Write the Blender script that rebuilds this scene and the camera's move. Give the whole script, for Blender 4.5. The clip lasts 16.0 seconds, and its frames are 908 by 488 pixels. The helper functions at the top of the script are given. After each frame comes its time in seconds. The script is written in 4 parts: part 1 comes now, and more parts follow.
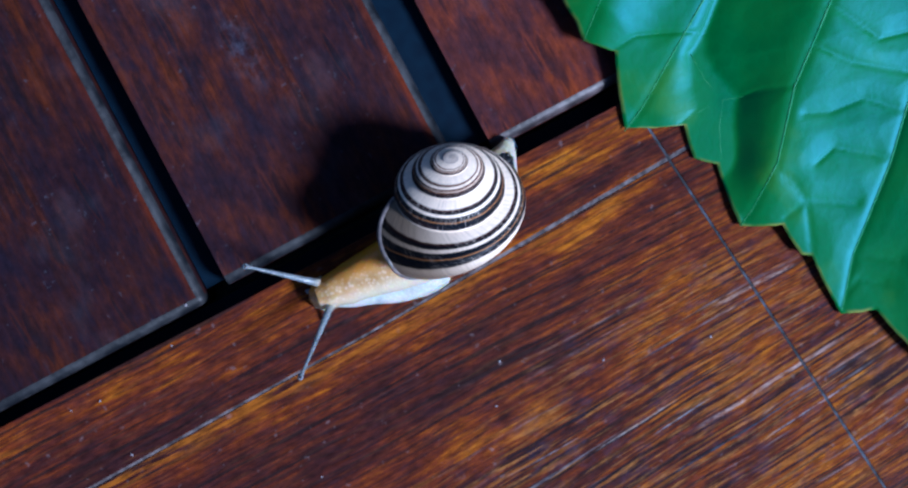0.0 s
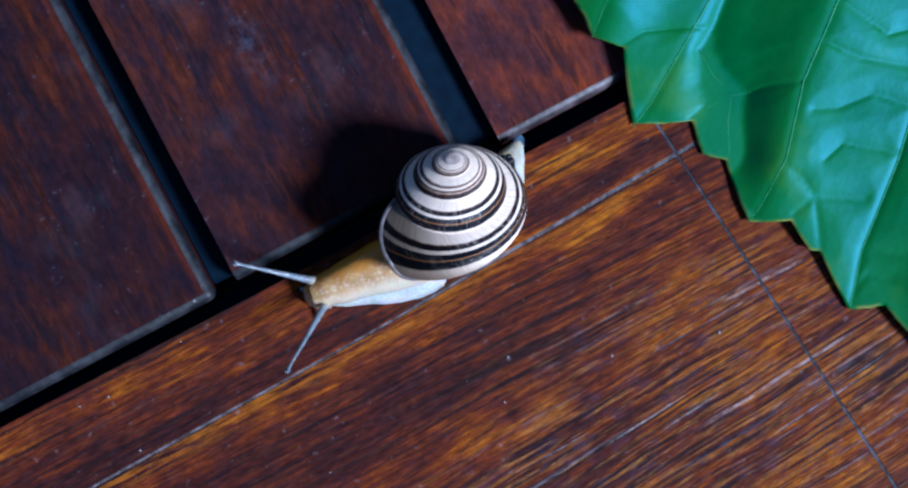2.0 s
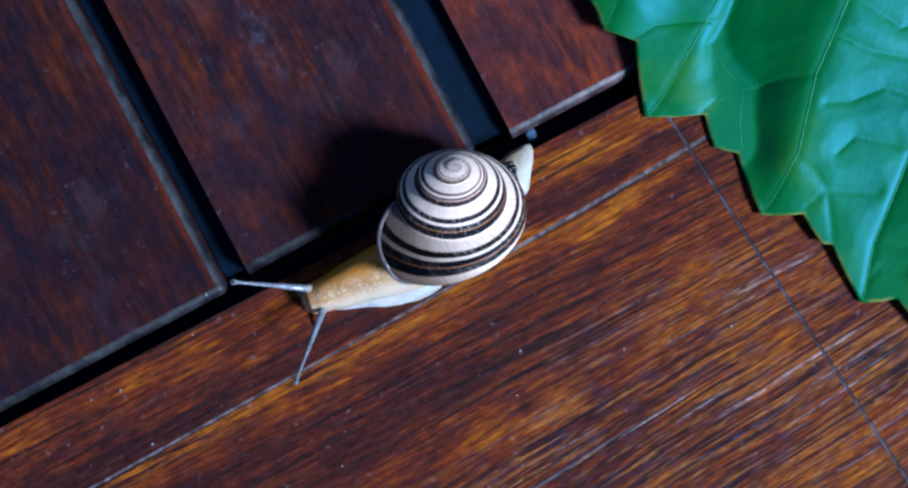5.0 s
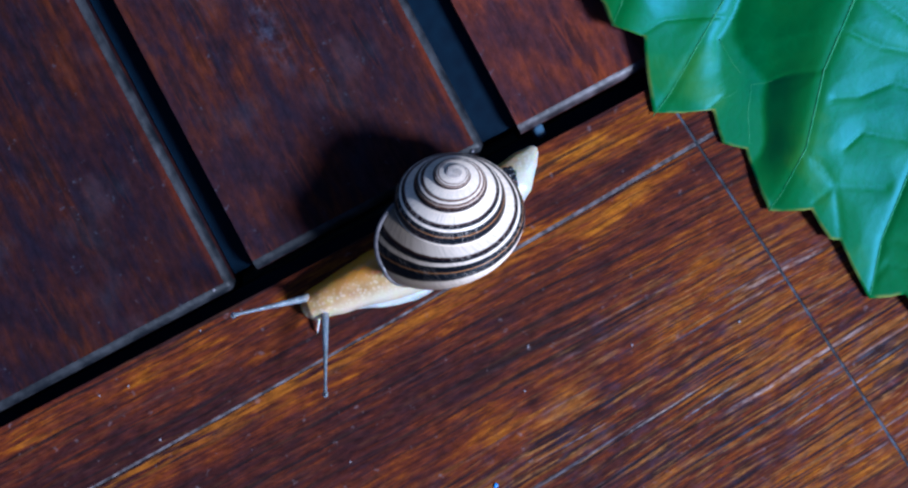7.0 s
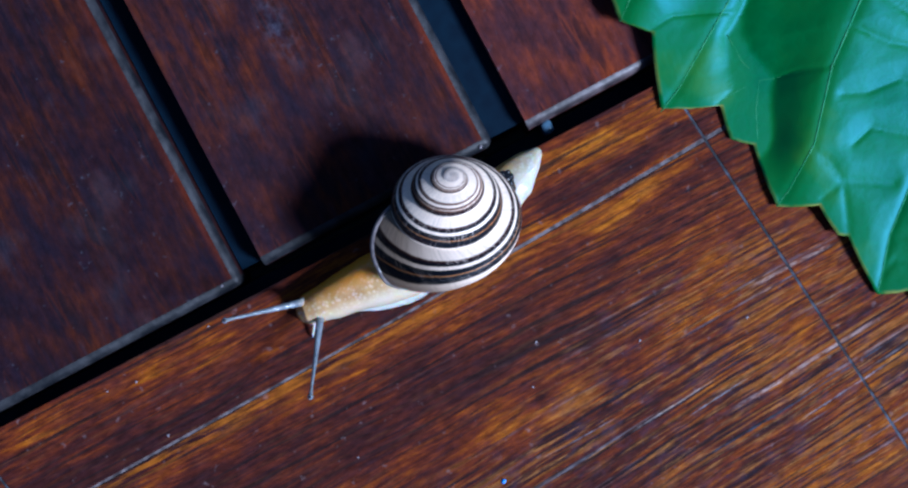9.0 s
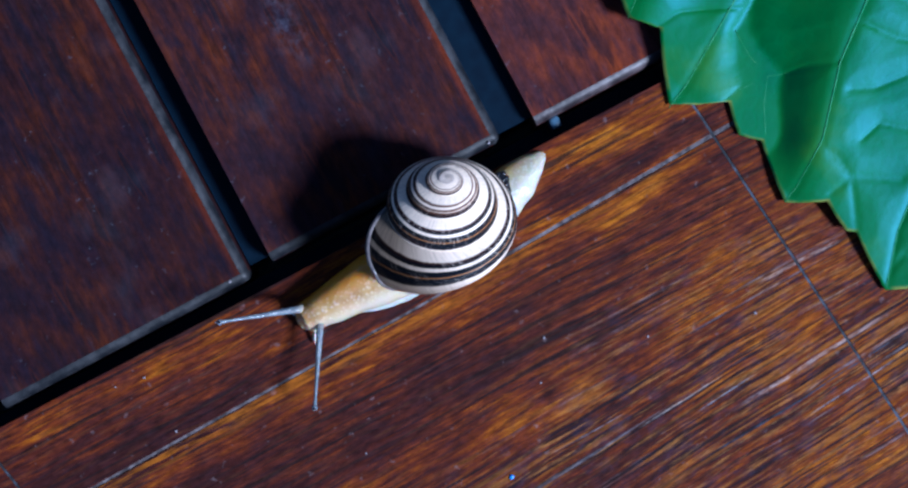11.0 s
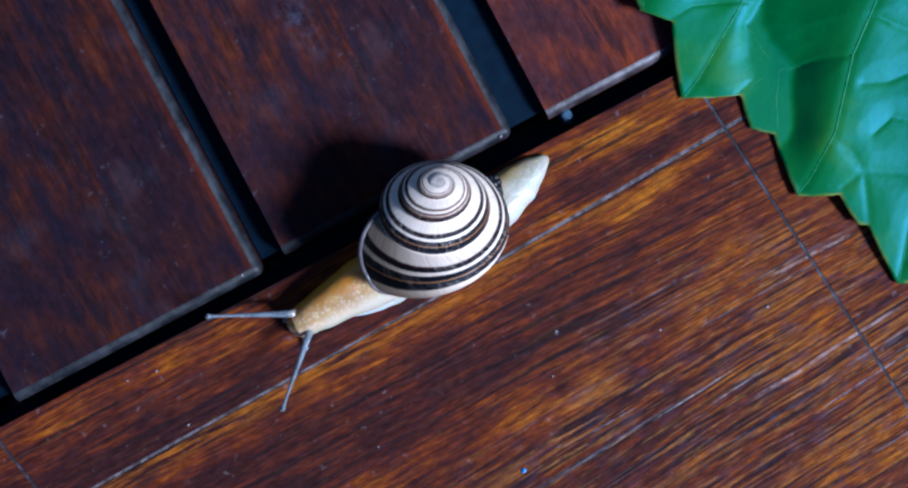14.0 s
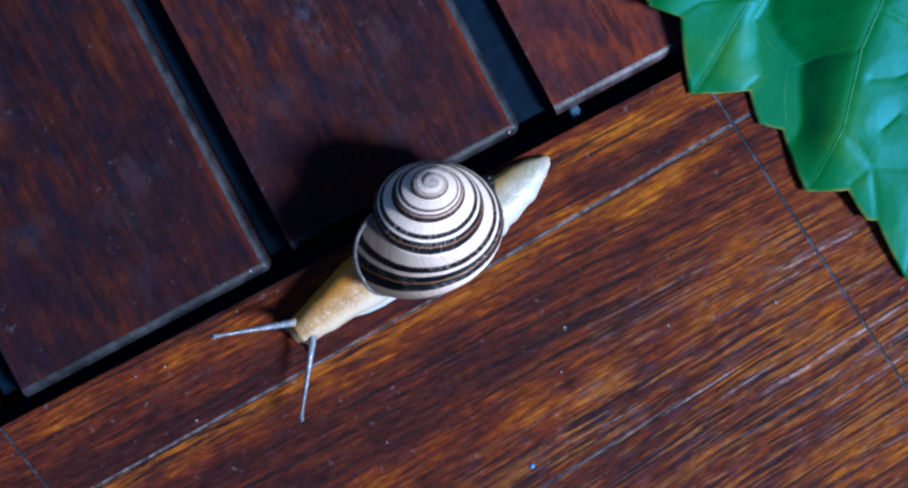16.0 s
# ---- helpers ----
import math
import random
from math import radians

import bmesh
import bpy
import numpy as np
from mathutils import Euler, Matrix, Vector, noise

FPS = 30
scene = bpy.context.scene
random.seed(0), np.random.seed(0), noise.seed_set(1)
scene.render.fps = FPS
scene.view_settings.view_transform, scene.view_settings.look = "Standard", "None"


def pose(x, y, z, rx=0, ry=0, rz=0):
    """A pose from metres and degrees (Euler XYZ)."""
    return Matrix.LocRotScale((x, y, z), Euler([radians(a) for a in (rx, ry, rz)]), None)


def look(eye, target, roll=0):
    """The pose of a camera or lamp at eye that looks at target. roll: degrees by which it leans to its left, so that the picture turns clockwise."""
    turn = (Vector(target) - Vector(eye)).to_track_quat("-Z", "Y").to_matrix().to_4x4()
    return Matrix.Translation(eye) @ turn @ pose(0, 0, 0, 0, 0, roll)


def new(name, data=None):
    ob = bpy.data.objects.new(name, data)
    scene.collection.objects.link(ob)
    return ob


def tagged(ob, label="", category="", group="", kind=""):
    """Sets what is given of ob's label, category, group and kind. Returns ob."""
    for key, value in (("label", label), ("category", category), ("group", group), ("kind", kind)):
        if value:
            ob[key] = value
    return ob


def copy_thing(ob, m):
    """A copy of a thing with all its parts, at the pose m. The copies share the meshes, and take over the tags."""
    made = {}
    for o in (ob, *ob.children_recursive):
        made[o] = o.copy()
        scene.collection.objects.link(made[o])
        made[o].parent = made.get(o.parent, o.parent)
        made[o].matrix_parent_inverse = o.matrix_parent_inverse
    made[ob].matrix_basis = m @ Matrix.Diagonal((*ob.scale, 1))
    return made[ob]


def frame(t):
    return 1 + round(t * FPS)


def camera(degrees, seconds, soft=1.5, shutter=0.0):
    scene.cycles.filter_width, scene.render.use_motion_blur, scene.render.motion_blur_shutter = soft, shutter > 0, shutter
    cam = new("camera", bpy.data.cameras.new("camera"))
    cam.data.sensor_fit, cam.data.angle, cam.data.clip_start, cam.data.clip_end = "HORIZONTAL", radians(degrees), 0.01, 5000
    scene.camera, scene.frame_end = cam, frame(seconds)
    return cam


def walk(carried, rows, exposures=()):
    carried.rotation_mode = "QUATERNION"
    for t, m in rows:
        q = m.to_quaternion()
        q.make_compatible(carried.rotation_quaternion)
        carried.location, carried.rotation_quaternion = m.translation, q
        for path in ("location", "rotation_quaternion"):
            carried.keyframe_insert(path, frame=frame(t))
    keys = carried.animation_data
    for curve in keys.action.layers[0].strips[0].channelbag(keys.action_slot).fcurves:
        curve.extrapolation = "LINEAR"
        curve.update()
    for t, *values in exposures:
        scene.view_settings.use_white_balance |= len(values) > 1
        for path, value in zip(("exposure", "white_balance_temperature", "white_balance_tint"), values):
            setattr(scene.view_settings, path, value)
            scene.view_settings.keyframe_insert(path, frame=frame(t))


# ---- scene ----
MM = 0.001
cam = camera(30.766, 16.0, soft=2.4)
HIGH = 0.25          # the camera hangs straight above the deck and drifts slowly along it


def above(x, y):
    return look((x * MM, y * MM, HIGH), (x * MM, y * MM, 0.0))


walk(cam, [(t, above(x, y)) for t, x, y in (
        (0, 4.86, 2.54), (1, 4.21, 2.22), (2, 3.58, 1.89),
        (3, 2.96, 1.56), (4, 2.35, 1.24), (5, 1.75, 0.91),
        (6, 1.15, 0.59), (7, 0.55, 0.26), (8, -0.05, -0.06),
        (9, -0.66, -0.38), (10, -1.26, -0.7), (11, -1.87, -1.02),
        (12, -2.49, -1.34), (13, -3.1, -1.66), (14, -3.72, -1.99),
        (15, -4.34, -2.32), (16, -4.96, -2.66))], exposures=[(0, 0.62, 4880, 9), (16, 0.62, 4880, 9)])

# ---------------------------------------------------------------- light
SUN_HEIGHT, SUN_SIDE = 42.0, -23.5      # degrees above the deck; degrees from +x towards +y
world = bpy.data.worlds.new("sky")
scene.world = world
world.use_nodes = True
wn = world.node_tree
sky = wn.nodes.new("ShaderNodeTexSky")
sky.sky_type = "NISHITA"
sky.sun_disc = False
sky.ozone_density = 6.0
sky.sun_elevation = radians(SUN_HEIGHT)
sky.sun_rotation = radians(90.0 - SUN_SIDE)
wn.links.new(sky.outputs["Color"], wn.nodes["Background"].inputs["Color"])
wn.nodes["Background"].inputs["Strength"].default_value = 0.035

sun = new("sun", bpy.data.lights.new("sun", "SUN"))
sun.data.energy = 4.85
sun.data.angle = radians(13.0)
sun.data.color = (0.94, 0.91, 0.93)
se, sa = radians(SUN_HEIGHT), radians(SUN_SIDE)
sun.matrix_world = look((0.6 * math.cos(se) * math.cos(sa), 0.6 * math.cos(se) * math.sin(sa), 0.6 * math.sin(se)), (0, 0, 0))


# ---------------------------------------------------------------- materials
def material(name):
    m = bpy.data.materials.new(name)
    m.use_nodes = True
    return m, m.node_tree.nodes, m.node_tree.links, m.node_tree.nodes["Principled BSDF"]


def ramp(nodes, stops, mode="LINEAR"):
    r = nodes.new("ShaderNodeValToRGB")
    r.color_ramp.interpolation = mode
    while len(r.color_ramp.elements) < len(stops):
        r.color_ramp.elements.new(0.5)
    for e, (at, c) in zip(r.color_ramp.elements, stops):
        e.position = at
        e.color = (*c, 1) if len(c) == 3 else c
    return r


def grey(v):
    return (v, v, v)


def noise_at(nodes, links, coord, scale, size=(1, 1, 1), detail=3.0, rough=0.5, turn=0.0, shift=(0, 0, 0)):
    mp = nodes.new("ShaderNodeMapping")
    mp.inputs["Scale"].default_value = size
    mp.inputs["Location"].default_value = shift
    mp.inputs["Rotation"].default_value = (0, 0, radians(turn))
    n = nodes.new("ShaderNodeTexNoise")
    n.inputs["Scale"].default_value = scale
    n.inputs["Detail"].default_value = detail
    n.inputs["Roughness"].default_value = rough
    links.new(coord, mp.inputs["Vector"])
    links.new(mp.outputs["Vector"], n.inputs["Vector"])
    return n.outputs["Fac"]


def mix(nodes, links, fac, a, b, mode="MIX"):
    m = nodes.new("ShaderNodeMix")
    m.data_type, m.blend_type = "RGBA", mode
    for sock, v in ((m.inputs["Factor"], fac), (m.inputs["A"], a), (m.inputs["B"], b)):
        if isinstance(v, bpy.types.NodeSocket):
            links.new(v, sock)
        else:
            sock.default_value = v if isinstance(v, (int, float)) else (*v, 1)
    return m.outputs["Result"]


def bump(nodes, links, bsdf, height, strength, distance):
    b = nodes.new("ShaderNodeBump")
    b.inputs["Strength"].default_value = strength
    b.inputs["Distance"].default_value = distance
    links.new(height, b.inputs["Height"])
    links.new(b.outputs["Normal"], bsdf.inputs["Normal"])


def product(nodes, links, a, b):
    m = nodes.new("ShaderNodeMath")
    m.operation = "MULTIPLY"
    for sock, v in zip(m.inputs, (a, b)):
        if isinstance(v, bpy.types.NodeSocket):
            links.new(v, sock)
        else:
            sock.default_value = v
    return m.outputs["Value"]


def curve_of(nodes, links, fac, stops):
    r = ramp(nodes, [(p, grey(v)) for p, v in stops])
    links.new(fac, r.inputs["Fac"])
    return r.outputs["Color"]


def wood(name, tones, worn, turn, mid, fine, lines, scratch, gloss, veins=0.85, haze=0.0, marked=False):
    """Oiled tropical hardwood, grain along local x, turned by a few degrees.
    mid, fine, lines: (along, across) counts to the metre."""
    m, n, l, bsdf = material(name)
    tc = n.new("ShaderNodeTexCoord").outputs["Object"]
    warp = noise_at(n, l, tc, 60, detail=2)
    bend = n.new("ShaderNodeVectorMath")
    bend.operation = "MULTIPLY_ADD"
    l.new(warp, bend.inputs[0])
    bend.inputs[1].default_value = (0, 0.0005, 0)
    l.new(tc, bend.inputs[2])
    tc = bend.outputs["Vector"]
    patch = noise_at(n, l, tc, 1.0, (38, 75, 50), 3, 0.55, turn, (0.2, 0.9, 0))
    cut_y = n.new("ShaderNodeSeparateXYZ")
    l.new(tc, cut_y.inputs["Vector"])
    band = noise_at(n, l, tc, 1.0, (mid[0], mid[1], 80), 3, 0.6, turn)
    grain = noise_at(n, l, tc, 1.0, (fine[0], fine[1], 200), 3, 0.6, turn, (0.3, 0, 0))
    pores = noise_at(n, l, tc, 1.0, (lines[0], lines[1], 400), 2, 0.55, turn, (0, 0.7, 0))
    both = n.new("ShaderNodeMath")
    both.operation = "MULTIPLY_ADD"
    l.new(grain, both.inputs[0])
    both.inputs[1].default_value = 0.36
    blotch = noise_at(n, l, tc, 1.0, (150, 300, 300), 4, 0.66, turn, (1, 4, 0))
    add = n.new("ShaderNodeMath")
    add.operation = "ADD"
    l.new(product(n, l, band, 0.28), add.inputs[0])
    l.new(product(n, l, blotch, 0.56), add.inputs[1])
    l.new(add.outputs["Value"], both.inputs[2])
    base = ramp(n, [(0.46, tones[0]), (0.55, tones[1]), (0.63, tones[2]), (0.73, tones[3])])
    l.new(both.outputs["Value"], base.inputs["Fac"])
    # patches where the oil has stayed dark
    pf = curve_of(n, l, patch, [(0.38, 0.55), (0.58, 0.0)])
    col = mix(n, l, pf, base.outputs["Color"], tones[0])
    dark = product(n, l, curve_of(n, l, pores, [(0.39, 1.0), (0.46, 0.0)]), veins)
    dark = product(n, l, dark, curve_of(n, l, patch, [(0.40, 0.35), (0.60, 1.0)]))
    col = mix(n, l, dark, col, (0.008, 0.0055, 0.0075))
    open_ = curve_of(n, l, patch, [(0.46, 0.15), (0.60, 1.0)])
    pale = product(n, l, curve_of(n, l, pores, [(0.585, 0.0), (0.69, scratch)]), open_)
    col = mix(n, l, pale, col, worn)
    long_ = noise_at(n, l, tc, 1.0, (15, 1250, 90), 1, 0.4, turn, (5, 2, 0))
    grit = noise_at(n, l, tc, 1100, detail=2)
    lf = product(n, l, product(n, l, curve_of(n, l, long_, [(0.66, 0.0), (0.73, min(1.0, scratch * 1.6))]), curve_of(n, l, grit, [(0.36, 0.15), (0.58, 1.0)])), open_)
    col = mix(n, l, lf, col, worn)
    fleck = noise_at(n, l, tc, 1.0, (420, 1100, 500), 2, 0.5, turn, (8, 1, 0))
    ff = product(n, l, product(n, l, curve_of(n, l, fleck, [(0.64, 0.0), (0.72, 1.0)]), open_), scratch * 0.7)
    col = mix(n, l, ff, col, worn)
    deep = noise_at(n, l, tc, 1.0, (11, 430, 90), 2, 0.5, turn, (1, 7, 0))
    df = product(n, l, curve_of(n, l, deep, [(0.30, 0.7), (0.35, 0.0)]), curve_of(n, l, warp, [(0.35, 1.0), (0.6, 0.25)]))
    col = mix(n, l, df, col, tuple(c * 0.3 for c in tones[0]))
    crack = noise_at(n, l, tc, 1.0, (lines[0] * 0.55, lines[1] * 0.42, 90), 2, 0.5, turn, (3, 5, 0))
    col = mix(n, l, product(n, l, curve_of(n, l, crack, [(0.335, 1.0), (0.365, 0.0)]), veins), col, (0.006, 0.007, 0.012))
    shoulder = curve_of(n, l, crack, [(0.355, 0.0), (0.375, 1.0), (0.40, 0.0)])
    col = mix(n, l, product(n, l, product(n, l, shoulder, veins), 0.6), col, tones[3])
    mist = noise_at(n, l, tc, 1.0, (75, 90, 50), 3, 0.5, 0, (4, 4, 0))
    col = mix(n, l, product(n, l, curve_of(n, l, mist, [(0.58, 0.0), (0.74, 1.0)]), haze), col, worn)
    if marked:      # one dried water mark
        mp = n.new("ShaderNodeMapping")
        mp.inputs["Scale"].default_value = (1 / 0.008, 1 / 0.0034, 0)
        mp.inputs["Location"].default_value = (-0.0305 / 0.008, -0.0212 / 0.0034, 0)
        l.new(tc, mp.inputs["Vector"])
        far = n.new("ShaderNodeVectorMath")
        far.operation = "LENGTH"
        l.new(mp.outputs["Vector"], far.inputs[0])
        torn = noise_at(n, l, tc, 420, detail=4, rough=0.65)
        col = mix(n, l, product(n, l, curve_of(n, l, product(n, l, far.outputs["Value"], 0.5), [(0.0, 0.5), (0.5, 0.0)]), curve_of(n, l, torn, [(0.42, 0.0), (0.62, 1.0)])), col, (0.10, 0.10, 0.15))
    dots = noise_at(n, l, tc, 640, detail=3, shift=(4, 2, 0))
    col = mix(n, l, curve_of(n, l, dots, [(0.68, 0.0), (0.75, 0.35)]), col, worn)
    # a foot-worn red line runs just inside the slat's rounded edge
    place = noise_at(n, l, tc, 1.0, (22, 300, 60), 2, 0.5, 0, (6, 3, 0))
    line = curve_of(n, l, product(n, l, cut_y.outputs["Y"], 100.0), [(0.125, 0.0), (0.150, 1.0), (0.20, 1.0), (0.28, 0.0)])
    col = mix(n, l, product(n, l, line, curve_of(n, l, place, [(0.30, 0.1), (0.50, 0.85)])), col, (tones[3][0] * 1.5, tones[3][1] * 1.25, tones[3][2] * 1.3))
    mottle = noise_at(n, l, tc, 1.0, (520, 900, 900), 4, 0.75, turn, (2, 9, 0))
    col = mix(n, l, 1.0, col, curve_of(n, l, mottle, [(0.34, 0.52), (0.64, 0.88)]), "MULTIPLY")
    l.new(col, bsdf.inputs["Base Color"])
    l.new(curve_of(n, l, patch, [(0.3, gloss - 0.05), (0.7, gloss + 0.12)]), bsdf.inputs["Roughness"])
    bsdf.inputs["Specular IOR Level"].default_value = 0.06
    bump(n, l, bsdf, pores, 0.22, 0.0003)
    return m


def board_wood():
    """The front board: orange heartwood under old dark oil, trodden bare and scratched towards its far end."""
    m, n, l, bsdf = material("oiled_wood_orange")
    raw = n.new("ShaderNodeTexCoord").outputs["Object"]

    def math_of(kind, x, y, z=None):
        q = n.new("ShaderNodeMath")
        q.operation = kind
        for sock, v in zip(q.inputs, (x, y, z)):
            if isinstance(v, bpy.types.NodeSocket):
                l.new(v, sock)
            elif v is not None:
                sock.default_value = v
        return q.outputs["Value"]

    def fade(value, lo, hi, to=1.0):
        f = n.new("ShaderNodeMapRange")
        f.interpolation_type = "SMOOTHSTEP"
        l.new(value, f.inputs["Value"])
        for sock, v in (("From Min", lo), ("From Max", hi), ("To Min", 0.0), ("To Max", to)):
            f.inputs[sock].default_value = v
        return f.outputs["Result"]

    # the grain runs with the board near the slats and turns a few degrees towards the outer edge
    warp = noise_at(n, l, raw, 45, detail=2)
    cut = n.new("ShaderNodeSeparateXYZ")
    l.new(raw, cut.inputs["Vector"])
    lean = fade(cut.outputs["Y"], -0.022, -0.052, 0.087)
    y = math_of("SUBTRACT", cut.outputs["Y"], math_of("MULTIPLY", lean, math_of("SUBTRACT", cut.outputs["X"], 0.1)))
    y = math_of("MULTIPLY_ADD", warp, 0.0011, y)
    join = n.new("ShaderNodeCombineXYZ")
    l.new(cut.outputs["X"], join.inputs["X"])
    l.new(y, join.inputs["Y"])
    l.new(cut.outputs["Z"], join.inputs["Z"])
    tc = join.outputs["Vector"]

    def spots(places):
        """soft patches, drawn out along the grain: centre, reach (mm) and weight"""
        total = None
        for cx, cy, rx, ry, weight in places:
            mp = n.new("ShaderNodeMapping")
            mp.inputs["Scale"].default_value = (1000 / rx, 1000 / ry, 0)
            mp.inputs["Location"].default_value = (-cx / rx, -cy / ry, 0)
            l.new(ragged, mp.inputs["Vector"])
            far = n.new("ShaderNodeVectorMath")
            far.operation = "LENGTH"
            l.new(mp.outputs["Vector"], far.inputs[0])
            one = fade(far.outputs["Value"], 1.35, 0.25, weight)
            total = one if total is None else math_of("ADD", total, one)
        return total

    rag = n.new("ShaderNodeTexNoise")
    rag.inputs["Scale"].default_value = 130
    rag.inputs["Detail"].default_value = 3
    l.new(raw, rag.inputs["Vector"])
    push = n.new("ShaderNodeVectorMath")
    push.operation = "MULTIPLY_ADD"
    l.new(rag.outputs["Color"], push.inputs[0])
    push.inputs[1].default_value = (0.012, 0.005, 0)
    l.new(raw, push.inputs[2])
    centre = n.new("ShaderNodeVectorMath")
    centre.operation = "SUBTRACT"
    l.new(push.outputs["Vector"], centre.inputs[0])
    centre.inputs[1].default_value = (0.006, 0.0025, 0)
    ragged = centre.outputs["Vector"]

    band = noise_at(n, l, tc, 1.0, (24, 240, 80), 3, 0.55)
    grain = noise_at(n, l, tc, 1.0, (95, 1250, 200), 3, 0.6, 0, (0.3, 0, 0))
    cloud = noise_at(n, l, tc, 1.0, (110, 250, 100), 4, 0.66, 0, (1, 4, 0))
    fresh = spots(((14, -4.6, 24, 3.0, 0.045), (48, -3.0, 24, 2.4, 0.05), (99, -3.6, 15, 3.2, 0.15), (98, -13.5, 18, 2.6, 0.13),
                   (107, -31, 17, 3.6, 0.12), (70, -35, 12, 2.2, 0.10), (114, -65, 18, 6, 0.08), (120, -38, 12, 4, 0.07), (22, -17.5, 40, 2.2, 0.05),
                   (62, -17, 22, 2.2, 0.06), (125, -52, 12, 3, 0.08), (112, -24, 18, 4, 0.05), (108, -42, 24, 7, 0.05), (122, -58, 20, 10, 0.05)))
    dull = spots(((26.6, -12.6, 24, 2.6, 0.13), (56, -11, 18, 2.4, 0.10), (76, -25, 24, 6.0, 0.065), (88, -40.5, 8, 2.4, 0.05),
                  (28, -25, 46, 9, 0.10), (110, -8.4, 12, 2.2, 0.10), (97, -9.4, 12, 2.4, 0.12), (110, -15.5, 9, 1.2, 0.10), (7, -12, 24, 8, 0.10), (62, -48, 34, 9, 0.05)))
    thread = noise_at(n, l, tc, 1.0, (180, 2300, 300), 3, 0.65, 0, (7, 0, 0))
    tone = math_of("MULTIPLY_ADD", band, 0.24, math_of("MULTIPLY_ADD", grain, 0.36, math_of("MULTIPLY_ADD", cloud, 0.43, math_of("MULTIPLY_ADD", thread, 0.39, -0.228))))
    tone = math_of("SUBTRACT", math_of("ADD", tone, fresh), dull)
    base = ramp(n, [(0.34, (0.036, 0.0098, 0.0098)), (0.44, (0.072, 0.0150, 0.0090)), (0.53, (0.135, 0.0270, 0.0068)),
                    (0.63, (0.250, 0.068, 0.0034)), (0.74, (0.43, 0.148, 0.006))])
    l.new(tone, base.inputs["Fac"])
    col = base.outputs["Color"]

    # feet have worn the outer part: open pores, pale scuffs and bluish scratches
    bare = math_of("MINIMUM", spots(((106, -46, 42, 20, 0.95), (104, -30, 20, 5, 0.5), (70, -42, 24, 6, 0.55), (118, -62, 30, 12, 0.6), (122, -33.8, 14, 3, 0.4))), 1.0)
    some = math_of("MAXIMUM", bare, 0.10)
    hard = (0.009, 0.008, 0.013)
    pores = noise_at(n, l, tc, 1.0, (75, 1700, 400), 2, 0.55, 0, (0, 0.7, 0))
    col = mix(n, l, math_of("MULTIPLY", curve_of(n, l, pores, [(0.37, 0.85), (0.45, 0.0)]), math_of("MULTIPLY_ADD", bare, 0.30, 0.50)), col, hard)
    streak = noise_at(n, l, tc, 1.0, (18, 1250, 90), 2, 0.5, 0, (1, 7, 0))
    col = mix(n, l, curve_of(n, l, streak, [(0.36, 0.85), (0.43, 0.0)]), col, (0.016, 0.009, 0.010))
    ribs = noise_at(n, l, tc, 1.0, (42, 1500, 400), 1, 0.4, 0, (2, 3, 0))
    scour = noise_at(n, l, tc, 1.0, (60, 130, 100), 2, 0.5, 0, (8, 2, 0))
    ribbed = math_of("MULTIPLY", curve_of(n, l, scour, [(0.44, 0.0), (0.56, 1.0)]), math_of("MULTIPLY_ADD", bare, 0.85, 0.05))
    col = mix(n, l, math_of("MULTIPLY", curve_of(n, l, ribs, [(0.40, 0.9), (0.50, 0.0)]), ribbed), col, hard)
    col = mix(n, l, math_of("MULTIPLY", curve_of(n, l, ribs, [(0.52, 0.0), (0.62, 0.6)]), ribbed), col, (0.36, 0.135, 0.018))
    grit = noise_at(n, l, tc, 1.0, (260, 1100, 400), 3, 0.6, 0, (6, 6, 0))
    grit_on = curve_of(n, l, grit, [(0.40, 0.1), (0.60, 1.0)])
    scuff = noise_at(n, l, tc, 1.0, (95, 1450, 400), 2, 0.6, 0, (3, 0.2, 0))
    pale = math_of("MULTIPLY", math_of("MULTIPLY", curve_of(n, l, scuff, [(0.53, 0.0), (0.66, 0.75)]), grit_on), some)
    col = mix(n, l, pale, col, (0.37, 0.160, 0.040))
    scar = noise_at(n, l, tc, 1.0, (20, 900, 90), 1, 0.4, 0, (5, 2, 0))
    col = mix(n, l, math_of("MULTIPLY", math_of("MULTIPLY", curve_of(n, l, scar, [(0.66, 0.0), (0.73, 0.45)]), grit_on), some), col, (0.27, 0.25, 0.27))
    bloom = noise_at(n, l, tc, 1.0, (240, 420, 100), 4, 0.68, 0, (4, 4, 0))
    col = mix(n, l, math_of("MULTIPLY", curve_of(n, l, bloom, [(0.50, 0.0), (0.67, 0.42)]), math_of("MULTIPLY_ADD", bare, 0.80, 0.14)), col, (0.048, 0.036, 0.070))
    fleck = noise_at(n, l, raw, 520, detail=3)
    col = mix(n, l, curve_of(n, l, fleck, [(0.66, 0.0), (0.74, 0.4)]), col, (0.20, 0.15, 0.16))

    crumbs = noise_at(n, l, raw, 1.0, (620, 1500, 400), 3, 0.6, 0, (3, 8, 0))
